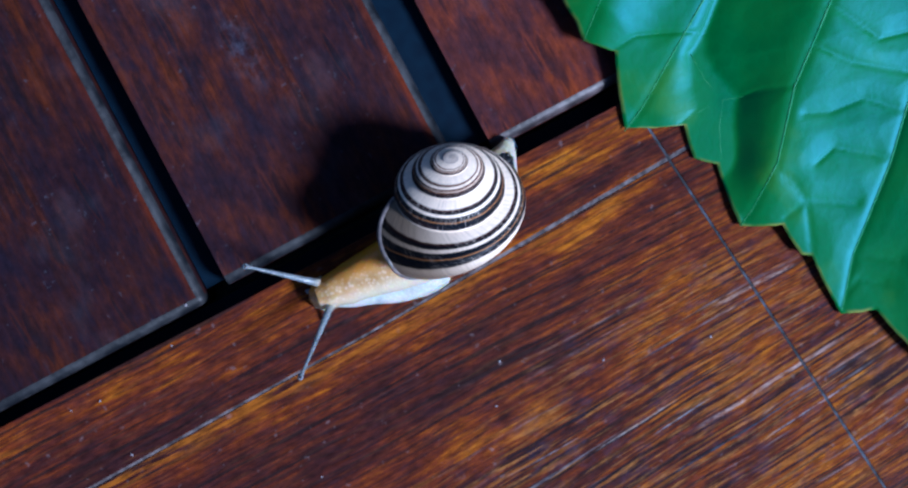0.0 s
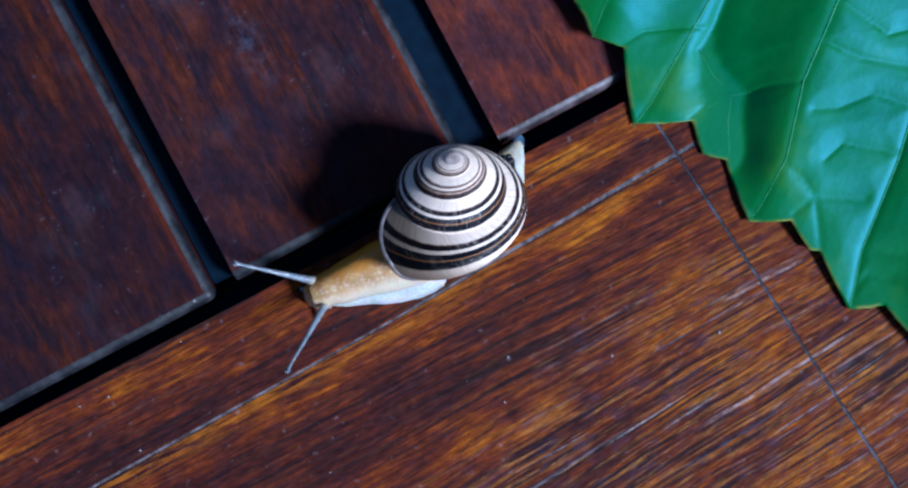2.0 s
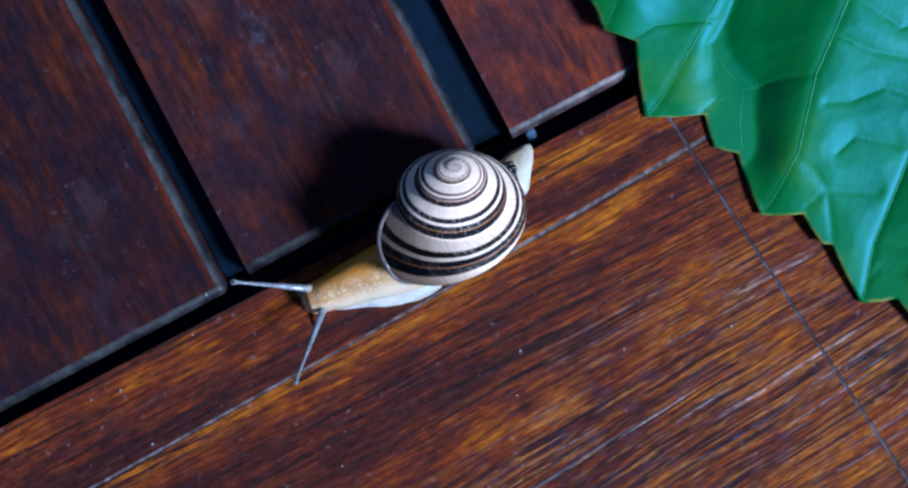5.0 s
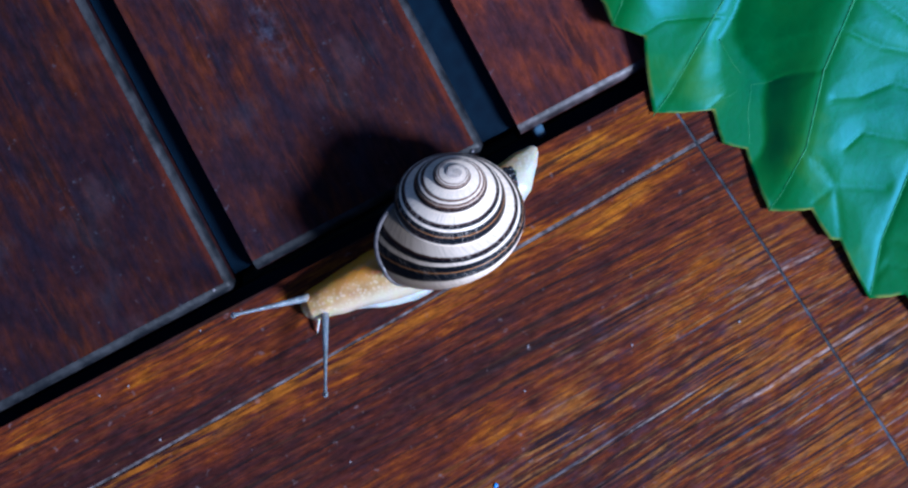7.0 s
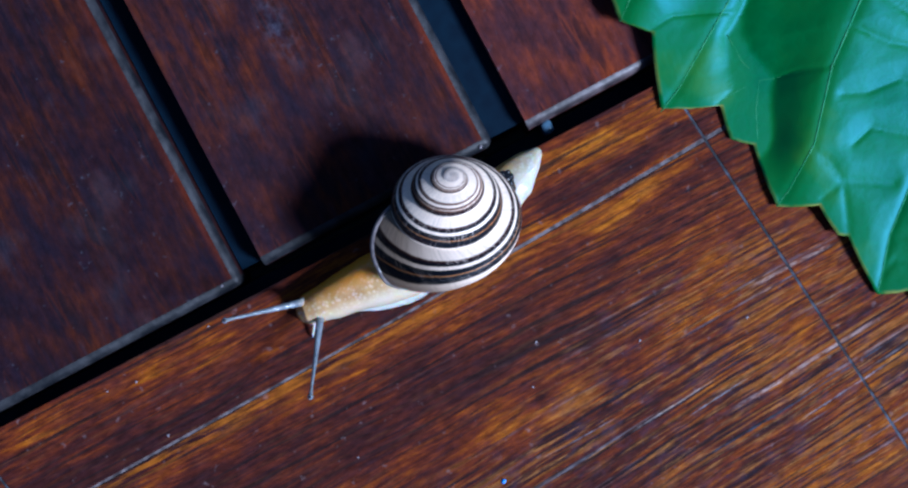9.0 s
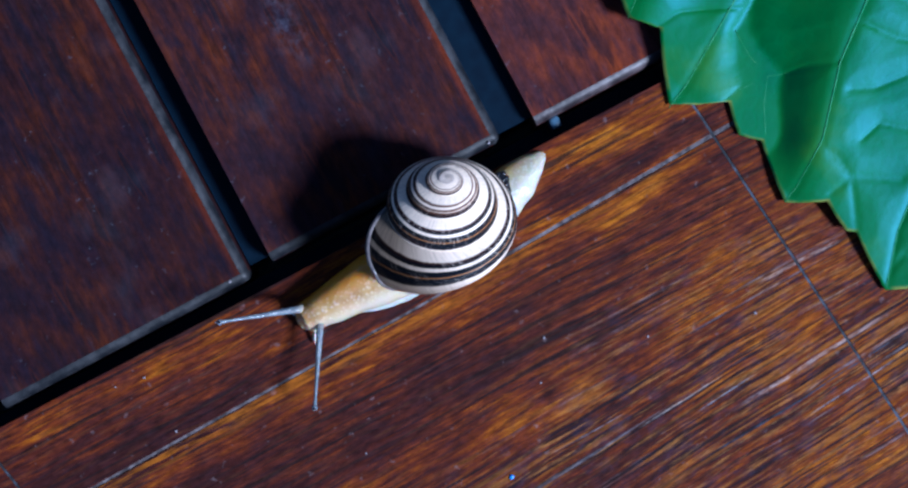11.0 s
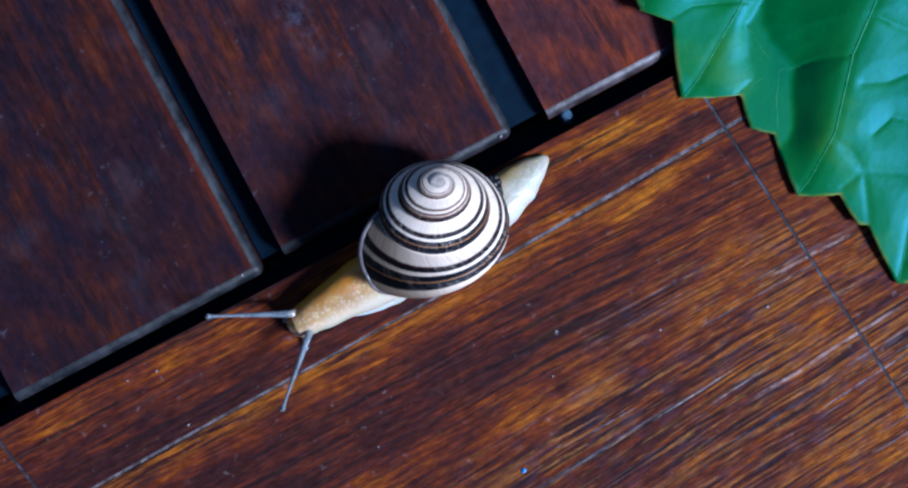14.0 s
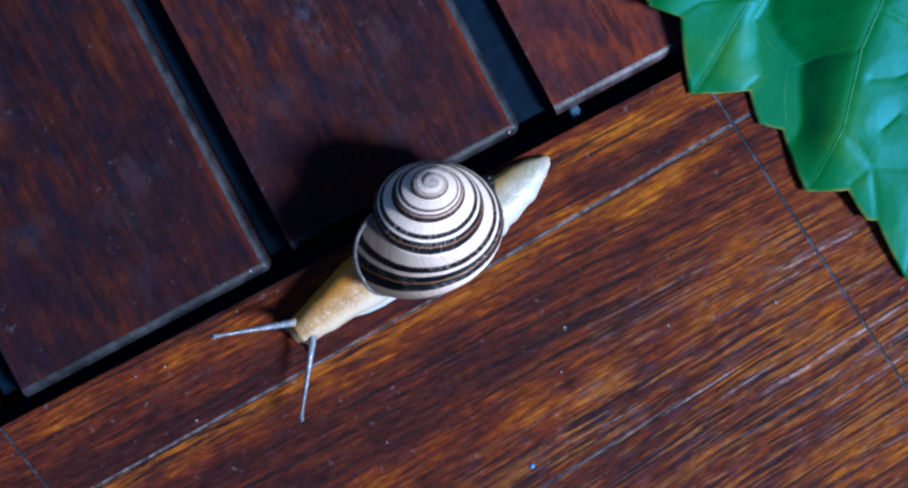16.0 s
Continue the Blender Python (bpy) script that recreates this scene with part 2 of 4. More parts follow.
    # single long scratches and checks: two ends (mm), width, depth of colour
    for ax, ay, bx, by, wide, tint, share in (
            (93.2, -16.7, 115, -16.6, 0.50, hard, 0.9), (102, -19.8, 119, -20.0, 0.30, hard, 0.9), (98.6, -49.2, 127.7, -46.8, 0.75, (0.36, 0.27, 0.25), 0.85),
            (89, -54.1, 130, -50.4, 0.42, (0.045, 0.060, 0.085), 0.9), (89, -54.9, 130, -51.2, 0.26, (0.30, 0.17, 0.06), 0.6), (109.8, -33.9, 125.5, -33.7, 0.80, (0.33, 0.25, 0.22), 0.75),
            (84, -45.0, 100, -43.7, 0.45, (0.33, 0.29, 0.28), 0.8), (70, -42.2, 84, -41.9, 0.35, (0.27, 0.26, 0.28), 0.6), (60, -31.5, 77, -30.9, 0.45, hard, 0.8),
            (93, -47.0, 104, -46.0, 0.35, (0.25, 0.28, 0.34), 0.7), (108, -55, 124, -53.6, 0.40, (0.28, 0.29, 0.33), 0.7), (102, -40.6, 118, -39.7, 0.35, hard, 0.8)):
        run = Vector((bx - ax, by - ay)).normalized()
        got = []
        for way, mid in ((run, (run.x * (ax + bx) + run.y * (ay + by)) / 2), (Vector((-run.y, run.x)), -run.y * ax + run.x * ay)):
            d = n.new("ShaderNodeVectorMath")
            d.operation = "DOT_PRODUCT"
            l.new(raw, d.inputs[0])
            d.inputs[1].default_value = (way.x, way.y, 0)
            got.append(math_of("SUBTRACT", d.outputs["Value"], mid * MM))
        off = math_of("ABSOLUTE", math_of("MULTIPLY_ADD", warp, 0.0012, math_of("SUBTRACT", got[1], 0.0006)), None)
        half = math.hypot(bx - ax, by - ay) / 2 * MM
        on = math_of("MULTIPLY", fade(off, wide * 0.5 * MM, wide * 0.16 * MM, share), fade(math_of("ABSOLUTE", got[0], None), half, half * 0.6))
        col = mix(n, l, math_of("MULTIPLY", on, curve_of(n, l, crumbs, [(0.38, 0.15), (0.60, 1.0)])), col, tint)

    # old oil lies dark above the long bent groove, its lower side is rubbed orange
    away = []
    for level, slope in ((-0.014864, 0.0255), (-0.016233, 0.0475)):
        d = n.new("ShaderNodeVectorMath")
        d.operation = "DOT_PRODUCT"
        l.new(raw, d.inputs[0])
        d.inputs[1].default_value = (-slope, 1, 0)
        away.append(math_of("SUBTRACT", d.outputs["Value"], level))
    near = math_of("MINIMUM", away[0], away[1])
    below = math_of("MULTIPLY", fade(near, -0.0036, -0.0012), fade(near, 0.0, -0.0002))
    col = mix(n, l, math_of("MULTIPLY", math_of("MULTIPLY", below, curve_of(n, l, grain, [(0.42, 0.0), (0.58, 1.0)])), fade(cut.outputs["X"], 0.105, 0.07, 0.75)), col, (0.33, 0.105, 0.006))
    mottle = noise_at(n, l, tc, 1.0, (420, 1300, 900), 4, 0.7, 0, (2, 9, 0))
    col = mix(n, l, 1.0, col, curve_of(n, l, mottle, [(0.34, 0.46), (0.64, 1.0)]), "MULTIPLY")
    l.new(col, bsdf.inputs["Base Color"])
    l.new(curve_of(n, l, bare, [(0.0, 0.50), (1.0, 0.66)]), bsdf.inputs["Roughness"])
    bsdf.inputs["Specular IOR Level"].default_value = 0.07
    bump(n, l, bsdf, pores, 0.25, 0.0003)
    return m


FRONT_WOOD = board_wood()
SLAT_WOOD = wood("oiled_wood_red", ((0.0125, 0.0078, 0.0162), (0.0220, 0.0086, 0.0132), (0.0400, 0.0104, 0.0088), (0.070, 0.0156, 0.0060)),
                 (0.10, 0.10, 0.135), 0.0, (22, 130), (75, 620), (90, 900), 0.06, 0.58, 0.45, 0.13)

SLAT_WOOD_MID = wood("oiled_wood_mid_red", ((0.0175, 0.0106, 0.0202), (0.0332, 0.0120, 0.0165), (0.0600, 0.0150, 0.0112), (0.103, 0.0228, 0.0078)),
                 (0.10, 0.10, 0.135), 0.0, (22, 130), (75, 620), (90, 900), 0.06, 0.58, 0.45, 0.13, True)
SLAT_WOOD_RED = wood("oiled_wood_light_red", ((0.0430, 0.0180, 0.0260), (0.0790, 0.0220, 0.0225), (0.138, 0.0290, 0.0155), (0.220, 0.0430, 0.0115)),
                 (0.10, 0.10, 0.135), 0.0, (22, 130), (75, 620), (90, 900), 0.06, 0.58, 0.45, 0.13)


def plain(name, colour, rough, spot=None, scale=300, metal=0.0, relief=0.0, low=0.35, high=0.7):
    m, n, l, bsdf = material(name)
    tc = n.new("ShaderNodeTexCoord").outputs["Object"]
    f = noise_at(n, l, tc, scale, detail=4)
    r = ramp(n, [(low, colour), (high, spot or tuple(c * 1.5 for c in colour))])
    l.new(f, r.inputs["Fac"])
    l.new(r.outputs["Color"], bsdf.inputs["Base Color"])
    bsdf.inputs["Roughness"].default_value = rough
    bsdf.inputs["Metallic"].default_value = metal
    if relief:
        bump(n, l, bsdf, f, 0.6, relief)
    return m


# worn grey, with the bluish gleam of the lit edges mixed into the colour
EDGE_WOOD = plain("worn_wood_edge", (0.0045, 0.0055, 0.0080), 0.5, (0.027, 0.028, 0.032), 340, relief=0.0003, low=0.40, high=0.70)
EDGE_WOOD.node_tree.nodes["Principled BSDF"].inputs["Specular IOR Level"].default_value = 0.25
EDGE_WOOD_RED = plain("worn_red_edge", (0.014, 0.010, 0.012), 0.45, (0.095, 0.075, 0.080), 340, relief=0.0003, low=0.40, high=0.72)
GROOVE = plain("dusty_lit_groove", (0.022, 0.015, 0.016), 0.7, (0.140, 0.118, 0.122), 620, relief=0.0002, low=0.40, high=0.68)
CUT = plain("dark_dust", (0.004, 0.006, 0.010), 0.8, (0.055, 0.065, 0.090), 420, low=0.46, high=0.66)
TRAY = plain("dark_plastic", (0.0010, 0.0060, 0.0150), 0.6, (0.0018, 0.0092, 0.0205), 500)
TRAY.node_tree.nodes["Principled BSDF"].inputs["Specular IOR Level"].default_value = 0.08
SOIL = plain("damp_soil", (0.012, 0.010, 0.009), 0.9, (0.03, 0.024, 0.018), 60, relief=0.003)
DIRT = plain("dark_dirt", (0.004, 0.005, 0.008), 0.30, (0.016, 0.017, 0.021), 2500, relief=0.0002)
DUST = plain("pale_dust", (0.14, 0.12, 0.14), 0.7, (0.28, 0.26, 0.28), 2500)
BLUE = plain("blue_flake", (0.02, 0.16, 0.55), 0.4, (0.05, 0.25, 0.7), 2500)
CLIP = plain("blue_grey_plastic", (0.035, 0.075, 0.12), 0.3, (0.075, 0.14, 0.21), 700)
EYE = plain("eye_spot", (0.02, 0.015, 0.02), 0.2, (0.05, 0.04, 0.05), 3000)


def skin(name, low, high, sheen, rough, grain, root=None, flank=None):
    m, n, l, bsdf = material(name)
    tc = n.new("ShaderNodeTexCoord").outputs["Object"]
    f = noise_at(n, l, tc, 350, detail=3)
    r = ramp(n, [(0.32, low), (0.68, high)])
    l.new(f, r.inputs["Fac"])
    v = n.new("ShaderNodeTexVoronoi")
    v.inputs["Scale"].default_value = grain
    l.new(tc, v.inputs["Vector"])
    cells = ramp(n, [(0.05, grey(1.0)), (0.55, grey(0.0))])
    l.new(v.outputs["Distance"], cells.inputs["Fac"])
    # pale dots on the grain: the wet gleam painted into the colour
    wet = n.new("ShaderNodeMath")
    wet.operation = "MULTIPLY"
    wet.inputs[1].default_value = 0.36
    l.new(cells.outputs["Color"], wet.inputs[0])
    col = mix(n, l, wet.outputs["Value"], r.outputs["Color"], sheen)
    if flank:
        # painted light: amber glow along the shaded side, pale along the lit one
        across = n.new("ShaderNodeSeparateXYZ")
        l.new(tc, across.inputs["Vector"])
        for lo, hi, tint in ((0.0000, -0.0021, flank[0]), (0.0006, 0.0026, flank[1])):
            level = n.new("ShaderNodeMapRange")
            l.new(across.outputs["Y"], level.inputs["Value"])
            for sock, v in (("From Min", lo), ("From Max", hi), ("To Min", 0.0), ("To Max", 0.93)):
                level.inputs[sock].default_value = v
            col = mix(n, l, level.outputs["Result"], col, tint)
    if root:
        along_x = n.new("ShaderNodeSeparateXYZ")
        l.new(tc, along_x.inputs["Vector"])
        fade = n.new("ShaderNodeMapRange")
        l.new(along_x.outputs["X"], fade.inputs["Value"])
        for sock, v in (("From Min", -0.0004), ("From Max", 0.0014), ("To Min", 1.0), ("To Max", 0.0)):
            fade.inputs[sock].default_value = v
        col = mix(n, l, fade.outputs["Result"], col, root)
    l.new(col, bsdf.inputs["Base Color"])
    bsdf.inputs["Roughness"].default_value = rough
    bsdf.inputs["Subsurface Weight"].default_value = 0.8
    bsdf.inputs["Subsurface Radius"].default_value = (0.0009, 0.0004, 0.00015)
    bsdf.inputs["Subsurface Scale"].default_value = 1.0
    bump(n, l, bsdf, cells.outputs["Color"], 0.28, 0.00018)
    return m


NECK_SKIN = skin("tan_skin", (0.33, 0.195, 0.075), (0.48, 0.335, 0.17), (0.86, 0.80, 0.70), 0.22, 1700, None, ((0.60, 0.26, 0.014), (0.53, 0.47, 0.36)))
FOOT_SKIN = skin("pale_skin", (0.34, 0.355, 0.33), (0.47, 0.495, 0.485), (0.74, 0.78, 0.78), 0.28, 2600)
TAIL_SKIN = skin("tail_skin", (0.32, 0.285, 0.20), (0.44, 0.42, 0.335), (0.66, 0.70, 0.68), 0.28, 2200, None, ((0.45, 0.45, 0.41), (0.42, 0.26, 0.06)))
FEELER_SKIN = skin("grey_skin", (0.075, 0.092, 0.108), (0.16, 0.185, 0.21), (0.50, 0.55, 0.60), 0.22, 4000, (0.36, 0.31, 0.24))

FEELER_SKIN.node_tree.nodes["Principled BSDF"].inputs["Subsurface Weight"].default_value = 0.2


def shell_material():
    """Cream shell with dark spiral bands: the map's v runs over the whorl, its u along the coil."""
    m, n, l, bsdf = material("banded_shell")
    uv = n.new("ShaderNodeTexCoord").outputs["UV"]
    obj = n.new("ShaderNodeTexCoord").outputs["Object"]
    sep = n.new("ShaderNodeSeparateXYZ")
    l.new(uv, sep.inputs["Vector"])
    wob = noise_at(n, l, uv, 1.0, (14, 3, 1), 2, 0.5)
    comb = noise_at(n, l, uv, 1.0, (260, 2.5, 1), 2, 0.6)       # growth lines nibble at the bands' edges
    a = n.new("ShaderNodeMath")
    a.operation = "MULTIPLY_ADD"
    l.new(wob, a.inputs[0])
    a.inputs[1].default_value = 0.022
    l.new(sep.outputs["Y"], a.inputs[2])
    b = n.new("ShaderNodeMath")
    b.operation = "MULTIPLY_ADD"
    l.new(comb, b.inputs[0])
    b.inputs[1].default_value = 0.030
    l.new(a.outputs["Value"], b.inputs[2])
    o = 0.026
    cream, brown, black = (0.90, 0.745, 0.60), (0.050, 0.014, 0.010), (0.0030, 0.0050, 0.0095)
    amber = (0.46, 0.21, 0.07)
    stops = [(0.0, cream), (0.195, cream), (0.212, brown), (0.250, black), (0.288, black), (0.303, cream), (0.345, cream),
             (0.358, black), (0.430, black), (0.445, (0.024, 0.009, 0.008)), (0.455, amber), (0.459, amber), (0.468, black), (0.608, black),
             (0.624, cream), (1.0, cream)]
    r = ramp(n, [(min(p + o, 1.0), c) for p, c in stops])
    l.new(b.outputs["Value"], r.inputs["Fac"])
    # the young whorls carry thin brown lines only
    young = ramp(n, [(min(p + o, 1.0), c) for p, c in (
        (0.0, cream), (0.22, cream), (0.235, (0.13, 0.040, 0.022)), (0.265, (0.13, 0.040, 0.022)), (0.28, cream), (0.325, cream), (0.34, (0.075, 0.020, 0.012)), (0.385, (0.075, 0.020, 0.012)),
        (0.40, (0.62, 0.45, 0.34)), (0.425, (0.62, 0.45, 0.34)), (0.44, (0.030, 0.010, 0.009)), (0.60, (0.012, 0.007, 0.008)), (0.62, cream))])
    l.new(b.outputs["Value"], young.inputs["Fac"])
    age = n.new("ShaderNodeMapRange")
    l.new(sep.outputs["X"], age.inputs["Value"])
    for sock, v in (("From Min", 2.75), ("From Max", 3.15), ("To Min", 1.0), ("To Max", 0.0)):
        age.inputs[sock].default_value = v
    bands = mix(n, l, age.outputs["Result"], r.outputs["Color"], young.outputs["Color"])
    # here and there the bands are rather brown than black
    rust = noise_at(n, l, uv, 1.0, (3.0, 6, 1), 2, 0.5, 0, (1, 6, 0))
    bands = mix(n, l, product(n, l, curve_of(n, l, rust, [(0.50, 0.0), (0.62, 1.0)]), 0.16), bands, (0.075, 0.017, 0.011), "LIGHTEN")
    # pale scratches and breaks along the growth lines
    br = noise_at(n, l, uv, 1.0, (420, 5, 1), 1, 0.4, 0, (0, 0.4, 0))
    brm = ramp(n, [(0.60, grey(0.0)), (0.67, grey(0.45))])
    l.new(br, brm.inputs["Fac"])
    patch = noise_at(n, l, uv, 1.0, (5, 3, 1), 2, 0.5, 0, (3, 0, 0))
    pm = ramp(n, [(0.38, grey(0.0)), (0.55, grey(1.0))])
    l.new(patch, pm.inputs["Fac"])
    mul = n.new("ShaderNodeMath")
    mul.operation = "MULTIPLY"
    l.new(brm.outputs["Color"], mul.inputs[0])
    l.new(pm.outputs["Color"], mul.inputs[1])
    col = mix(n, l, mul.outputs["Value"], bands, (0.70, 0.61, 0.54))
    # the oldest whorls are bleached and greyish
    old = ramp(n, [(0.20, grey(0.75)), (0.36, grey(0.0))])
    scale = n.new("ShaderNodeMath")
    scale.operation = "MULTIPLY"
    scale.inputs[1].default_value = 0.2
    l.new(sep.outputs["X"], scale.inputs[0])
    l.new(scale.outputs["Value"], old.inputs["Fac"])
    blot = noise_at(n, l, obj, 700, detail=3)
    br2 = ramp(n, [(0.35, (0.50, 0.40, 0.34)), (0.65, (0.78, 0.67, 0.59))])
    l.new(blot, br2.inputs["Fac"])
    col = mix(n, l, old.outputs["Color"], col, br2.outputs["Color"])
    # grey growth streaks, denser towards the mouth
    gs = noise_at(n, l, uv, 1.0, (150, 1.6, 1), 3, 0.65, 0, (7, 2, 0))
    gf = ramp(n, [(0.36, grey(0.38)), (0.54, grey(0.0))])
    l.new(gs, gf.inputs["Fac"])
    col = mix(n, l, gf.outputs["Color"], col, (0.34, 0.35, 0.37), "MULTIPLY")
    # dull grey-brown young shell round the mouth, with that side's shade painted in
    mouth = n.new("ShaderNodeMapRange")
    mouth.interpolation_type = "SMOOTHSTEP"
    l.new(sep.outputs["X"], mouth.inputs["Value"])
    for sock, v in (("From Min", 4.80), ("From Max", 5.03), ("To Min", 0.0), ("To Max", 0.92)):
        mouth.inputs[sock].default_value = v
    col = mix(n, l, mouth.outputs["Result"], col, (0.13, 0.11, 0.09), "MULTIPLY")
    l.new(col, bsdf.inputs["Base Color"])
    bsdf.inputs["Roughness"].default_value = 0.38
    bsdf.inputs["Specular IOR Level"].default_value = 0.10
    bsdf.inputs["Coat Weight"].default_value = 0.03
    bsdf.inputs["Coat Roughness"].default_value = 0.22
    ridges = noise_at(n, l, uv, 1.0, (300, 1.2, 1), 3, 0.6)
    bump(n, l, bsdf, ridges, 0.45, 0.00022)
    return m


SHELL = shell_material()
LIP = plain("shell_lip", (0.075, 0.066, 0.070), 0.35, (0.16, 0.14, 0.14), 900)


def leaf_material():
    m, n, l, bsdf = material("leaf_green")
    tc = n.new("ShaderNodeTexCoord").outputs["Object"]
    f = noise_at(n, l, tc, 60, detail=4)
    r = ramp(n, [(0.3, (0.008, 0.088, 0.0055)), (0.55, (0.016, 0.120, 0.0070)), (0.75, (0.052, 0.172, 0.004))])
    l.new(f, r.inputs["Fac"])
    v = n.new("ShaderNodeTexVoronoi")
    v.feature = "DISTANCE_TO_EDGE"
    v.inputs["Scale"].default_value = 480
    l.new(tc, v.inputs["Vector"])
    e = ramp(n, [(0.0, grey(0.14)), (0.07, grey(0.0))])
    l.new(v.outputs["Distance"], e.inputs["Fac"])
    col = mix(n, l, e.outputs["Color"], r.outputs["Color"], (0.015, 0.18, 0.03))
    # dry yellowish rim
    rim = n.new("ShaderNodeSeparateXYZ")
    l.new(n.new("ShaderNodeTexCoord").outputs["UV"], rim.inputs["Vector"])
    rag = noise_at(n, l, tc, 300, detail=2)
    col = mix(n, l, product(n, l, curve_of(n, l, rim.outputs["Y"], [(0.988, 0.0), (0.997, 1.0)]), curve_of(n, l, rag, [(0.40, 0.0), (0.65, 0.75)])), col, (0.25, 0.24, 0.035))
    l.new(col, bsdf.inputs["Base Color"])
    bsdf.inputs["Roughness"].default_value = 0.52
    bsdf.inputs["Specular IOR Level"].default_value = 0.70
    bsdf.inputs["Specular Tint"].default_value = (0.15, 0.51, 1.0, 1)     # blue sky reflection put into the gloss colour
    # crinkled blade: small cells between the finest veins
    f2 = noise_at(n, l, tc, 520, detail=4, rough=0.62)
    quilt = mix(n, l, 0.12, f2, curve_of(n, l, v.outputs["Distance"], [(0.0, 0.0), (0.25, 1.0)]))
    bump(n, l, bsdf, quilt, 0.22, 0.00024)
    return m


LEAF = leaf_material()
VEIN = plain("leaf_vein", (0.018, 0.135, 0.028), 0.6, (0.050, 0.19, 0.060), 700)
# the veins' gloss is tinted for the reflected sky too
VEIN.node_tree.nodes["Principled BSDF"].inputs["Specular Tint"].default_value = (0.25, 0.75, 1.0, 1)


# ---------------------------------------------------------------- mesh helpers
def mesh_of(bm, name, mat, smooth=True):
    me = bpy.data.meshes.new(name)
    bm.normal_update()
    bm.to_mesh(me)
    bm.free()
    me.materials.append(mat)
    if smooth is not None:
        me.polygons.foreach_set("use_smooth", [smooth] * len(me.polygons))
    return me


def part(name, bm, mat, parent=None, label="", smooth=True):
    ob = new(name, mesh_of(bm, name, mat, smooth))
    if parent is not None:
        ob.parent = parent
    return tagged(ob, label)


def prism(bm, pts, z0, z1, edge, steps=3, worn=0, soft=None):
    """A block over a flat outline (counter-clockwise), its upper edges rounded."""
    low = [bm.verts.new((x, y, z0)) for x, y in pts]
    top = [bm.verts.new((x, y, z1)) for x, y in pts]
    bm.faces.new(top)
    bm.faces.new(low[::-1])
    n = len(pts)
    for i in range(n):
        bm.faces.new((low[i], low[(i + 1) % n], top[(i + 1) % n], top[i]))
    if edge > 0:
        if soft is None:
            es = {e for v in top for e in v.link_edges}
        else:
            # only the listed sides are rounded, with the upright edges at their ends
            es = {bm.edges.get((top[i], top[(i + 1) % n])) for i in soft} | {bm.edges.get((low[i], top[i])) for i in range(n) if i in soft and (i - 1) % n in soft}
        made = bmesh.ops.bevel(bm, geom=list(es), offset=edge, segments=steps, profile=0.5, affect="EDGES")
        for f in made["faces"]:
            f.material_index = worn
            f.smooth = True


def loft(bm, rings, close_start=True, close_end=True):
    """Skin over rings of points, each with the same count."""
    vs = [[bm.verts.new(p) for p in ring] for ring in rings]
    n = len(vs[0])
    for a, b in zip(vs, vs[1:]):
        for i in range(n):
            bm.faces.new((a[i], a[(i + 1) % n], b[(i + 1) % n], b[i]))
    if close_start:
        bm.faces.new(vs[0][::-1])
    if close_end:
        bm.faces.new(vs[-1])
    return vs


# ---------------------------------------------------------------- ground and tray
bm = bmesh.new()
bmesh.ops.create_grid(bm, x_segments=40, y_segments=40, size=60.0)
for v in bm.verts:
    v.co.z = -0.06
tagged(part("ground", bm, SOIL), "dark damp soil under and around the deck", "ground", kind="structure")

SLAT_TURN, BOARD_TURN = 27.9, 27.6
SLAT_TOP, SLAT_LOW = -0.8 * MM, -14.0 * MM


def tray():
    """The dark plastic carrier on which the slats lie."""
    bm = bmesh.new()
    prism(bm, [(-0.131, 0.002), (0.133, 0.002), (0.133, 0.286), (-0.131, 0.286)], -0.060, -0.013, 0.0)
    ob = part("deck_tray", bm, TRAY, smooth=False)
    # raised ribs of the carrier show in the gaps between the slats
    for left, right, top in ((0.0424, 0.0514, -0.0036), (0.0002, 0.0038, -0.0052), (-0.0463, -0.0426, -0.0052)):
        bm = bmesh.new()
        prism(bm, [(left, 0.002), (right, 0.002), (right, 0.285), (left, 0.285)], -0.0128, top, 0.0)
        part("rib", bm, TRAY, ob, smooth=False)
    bm = bmesh.new()
    prism(bm, [(-0.131, -0.007), (0.133, -0.007), (0.133, -0.0003), (-0.131, -0.0003)], -0.020, -0.0060, 0.0)
    part("front_rib", bm, TRAY, ob, smooth=False)
    ob.matrix_world = pose(-32.60 * MM, -6.23 * MM, 0, 0, 0, SLAT_TURN)
    return tagged(ob, "dark plastic carrier under the wooden slats", "tray", kind="structure")


deck = tray()


def slat(wide, timber, edge):
    bm = bmesh.new()
    flat = 0.92         # the round is broader over the end than along the sides
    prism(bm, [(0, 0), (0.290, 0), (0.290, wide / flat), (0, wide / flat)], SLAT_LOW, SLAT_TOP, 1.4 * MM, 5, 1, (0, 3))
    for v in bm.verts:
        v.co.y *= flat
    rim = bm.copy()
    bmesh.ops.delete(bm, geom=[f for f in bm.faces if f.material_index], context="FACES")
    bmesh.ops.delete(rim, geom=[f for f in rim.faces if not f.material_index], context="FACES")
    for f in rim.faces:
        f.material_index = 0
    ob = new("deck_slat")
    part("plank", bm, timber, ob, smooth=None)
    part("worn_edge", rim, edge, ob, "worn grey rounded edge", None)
    return tagged(ob, "red-brown oiled hardwood slat with rounded, worn edges", "deck slat", "slats of the deck")


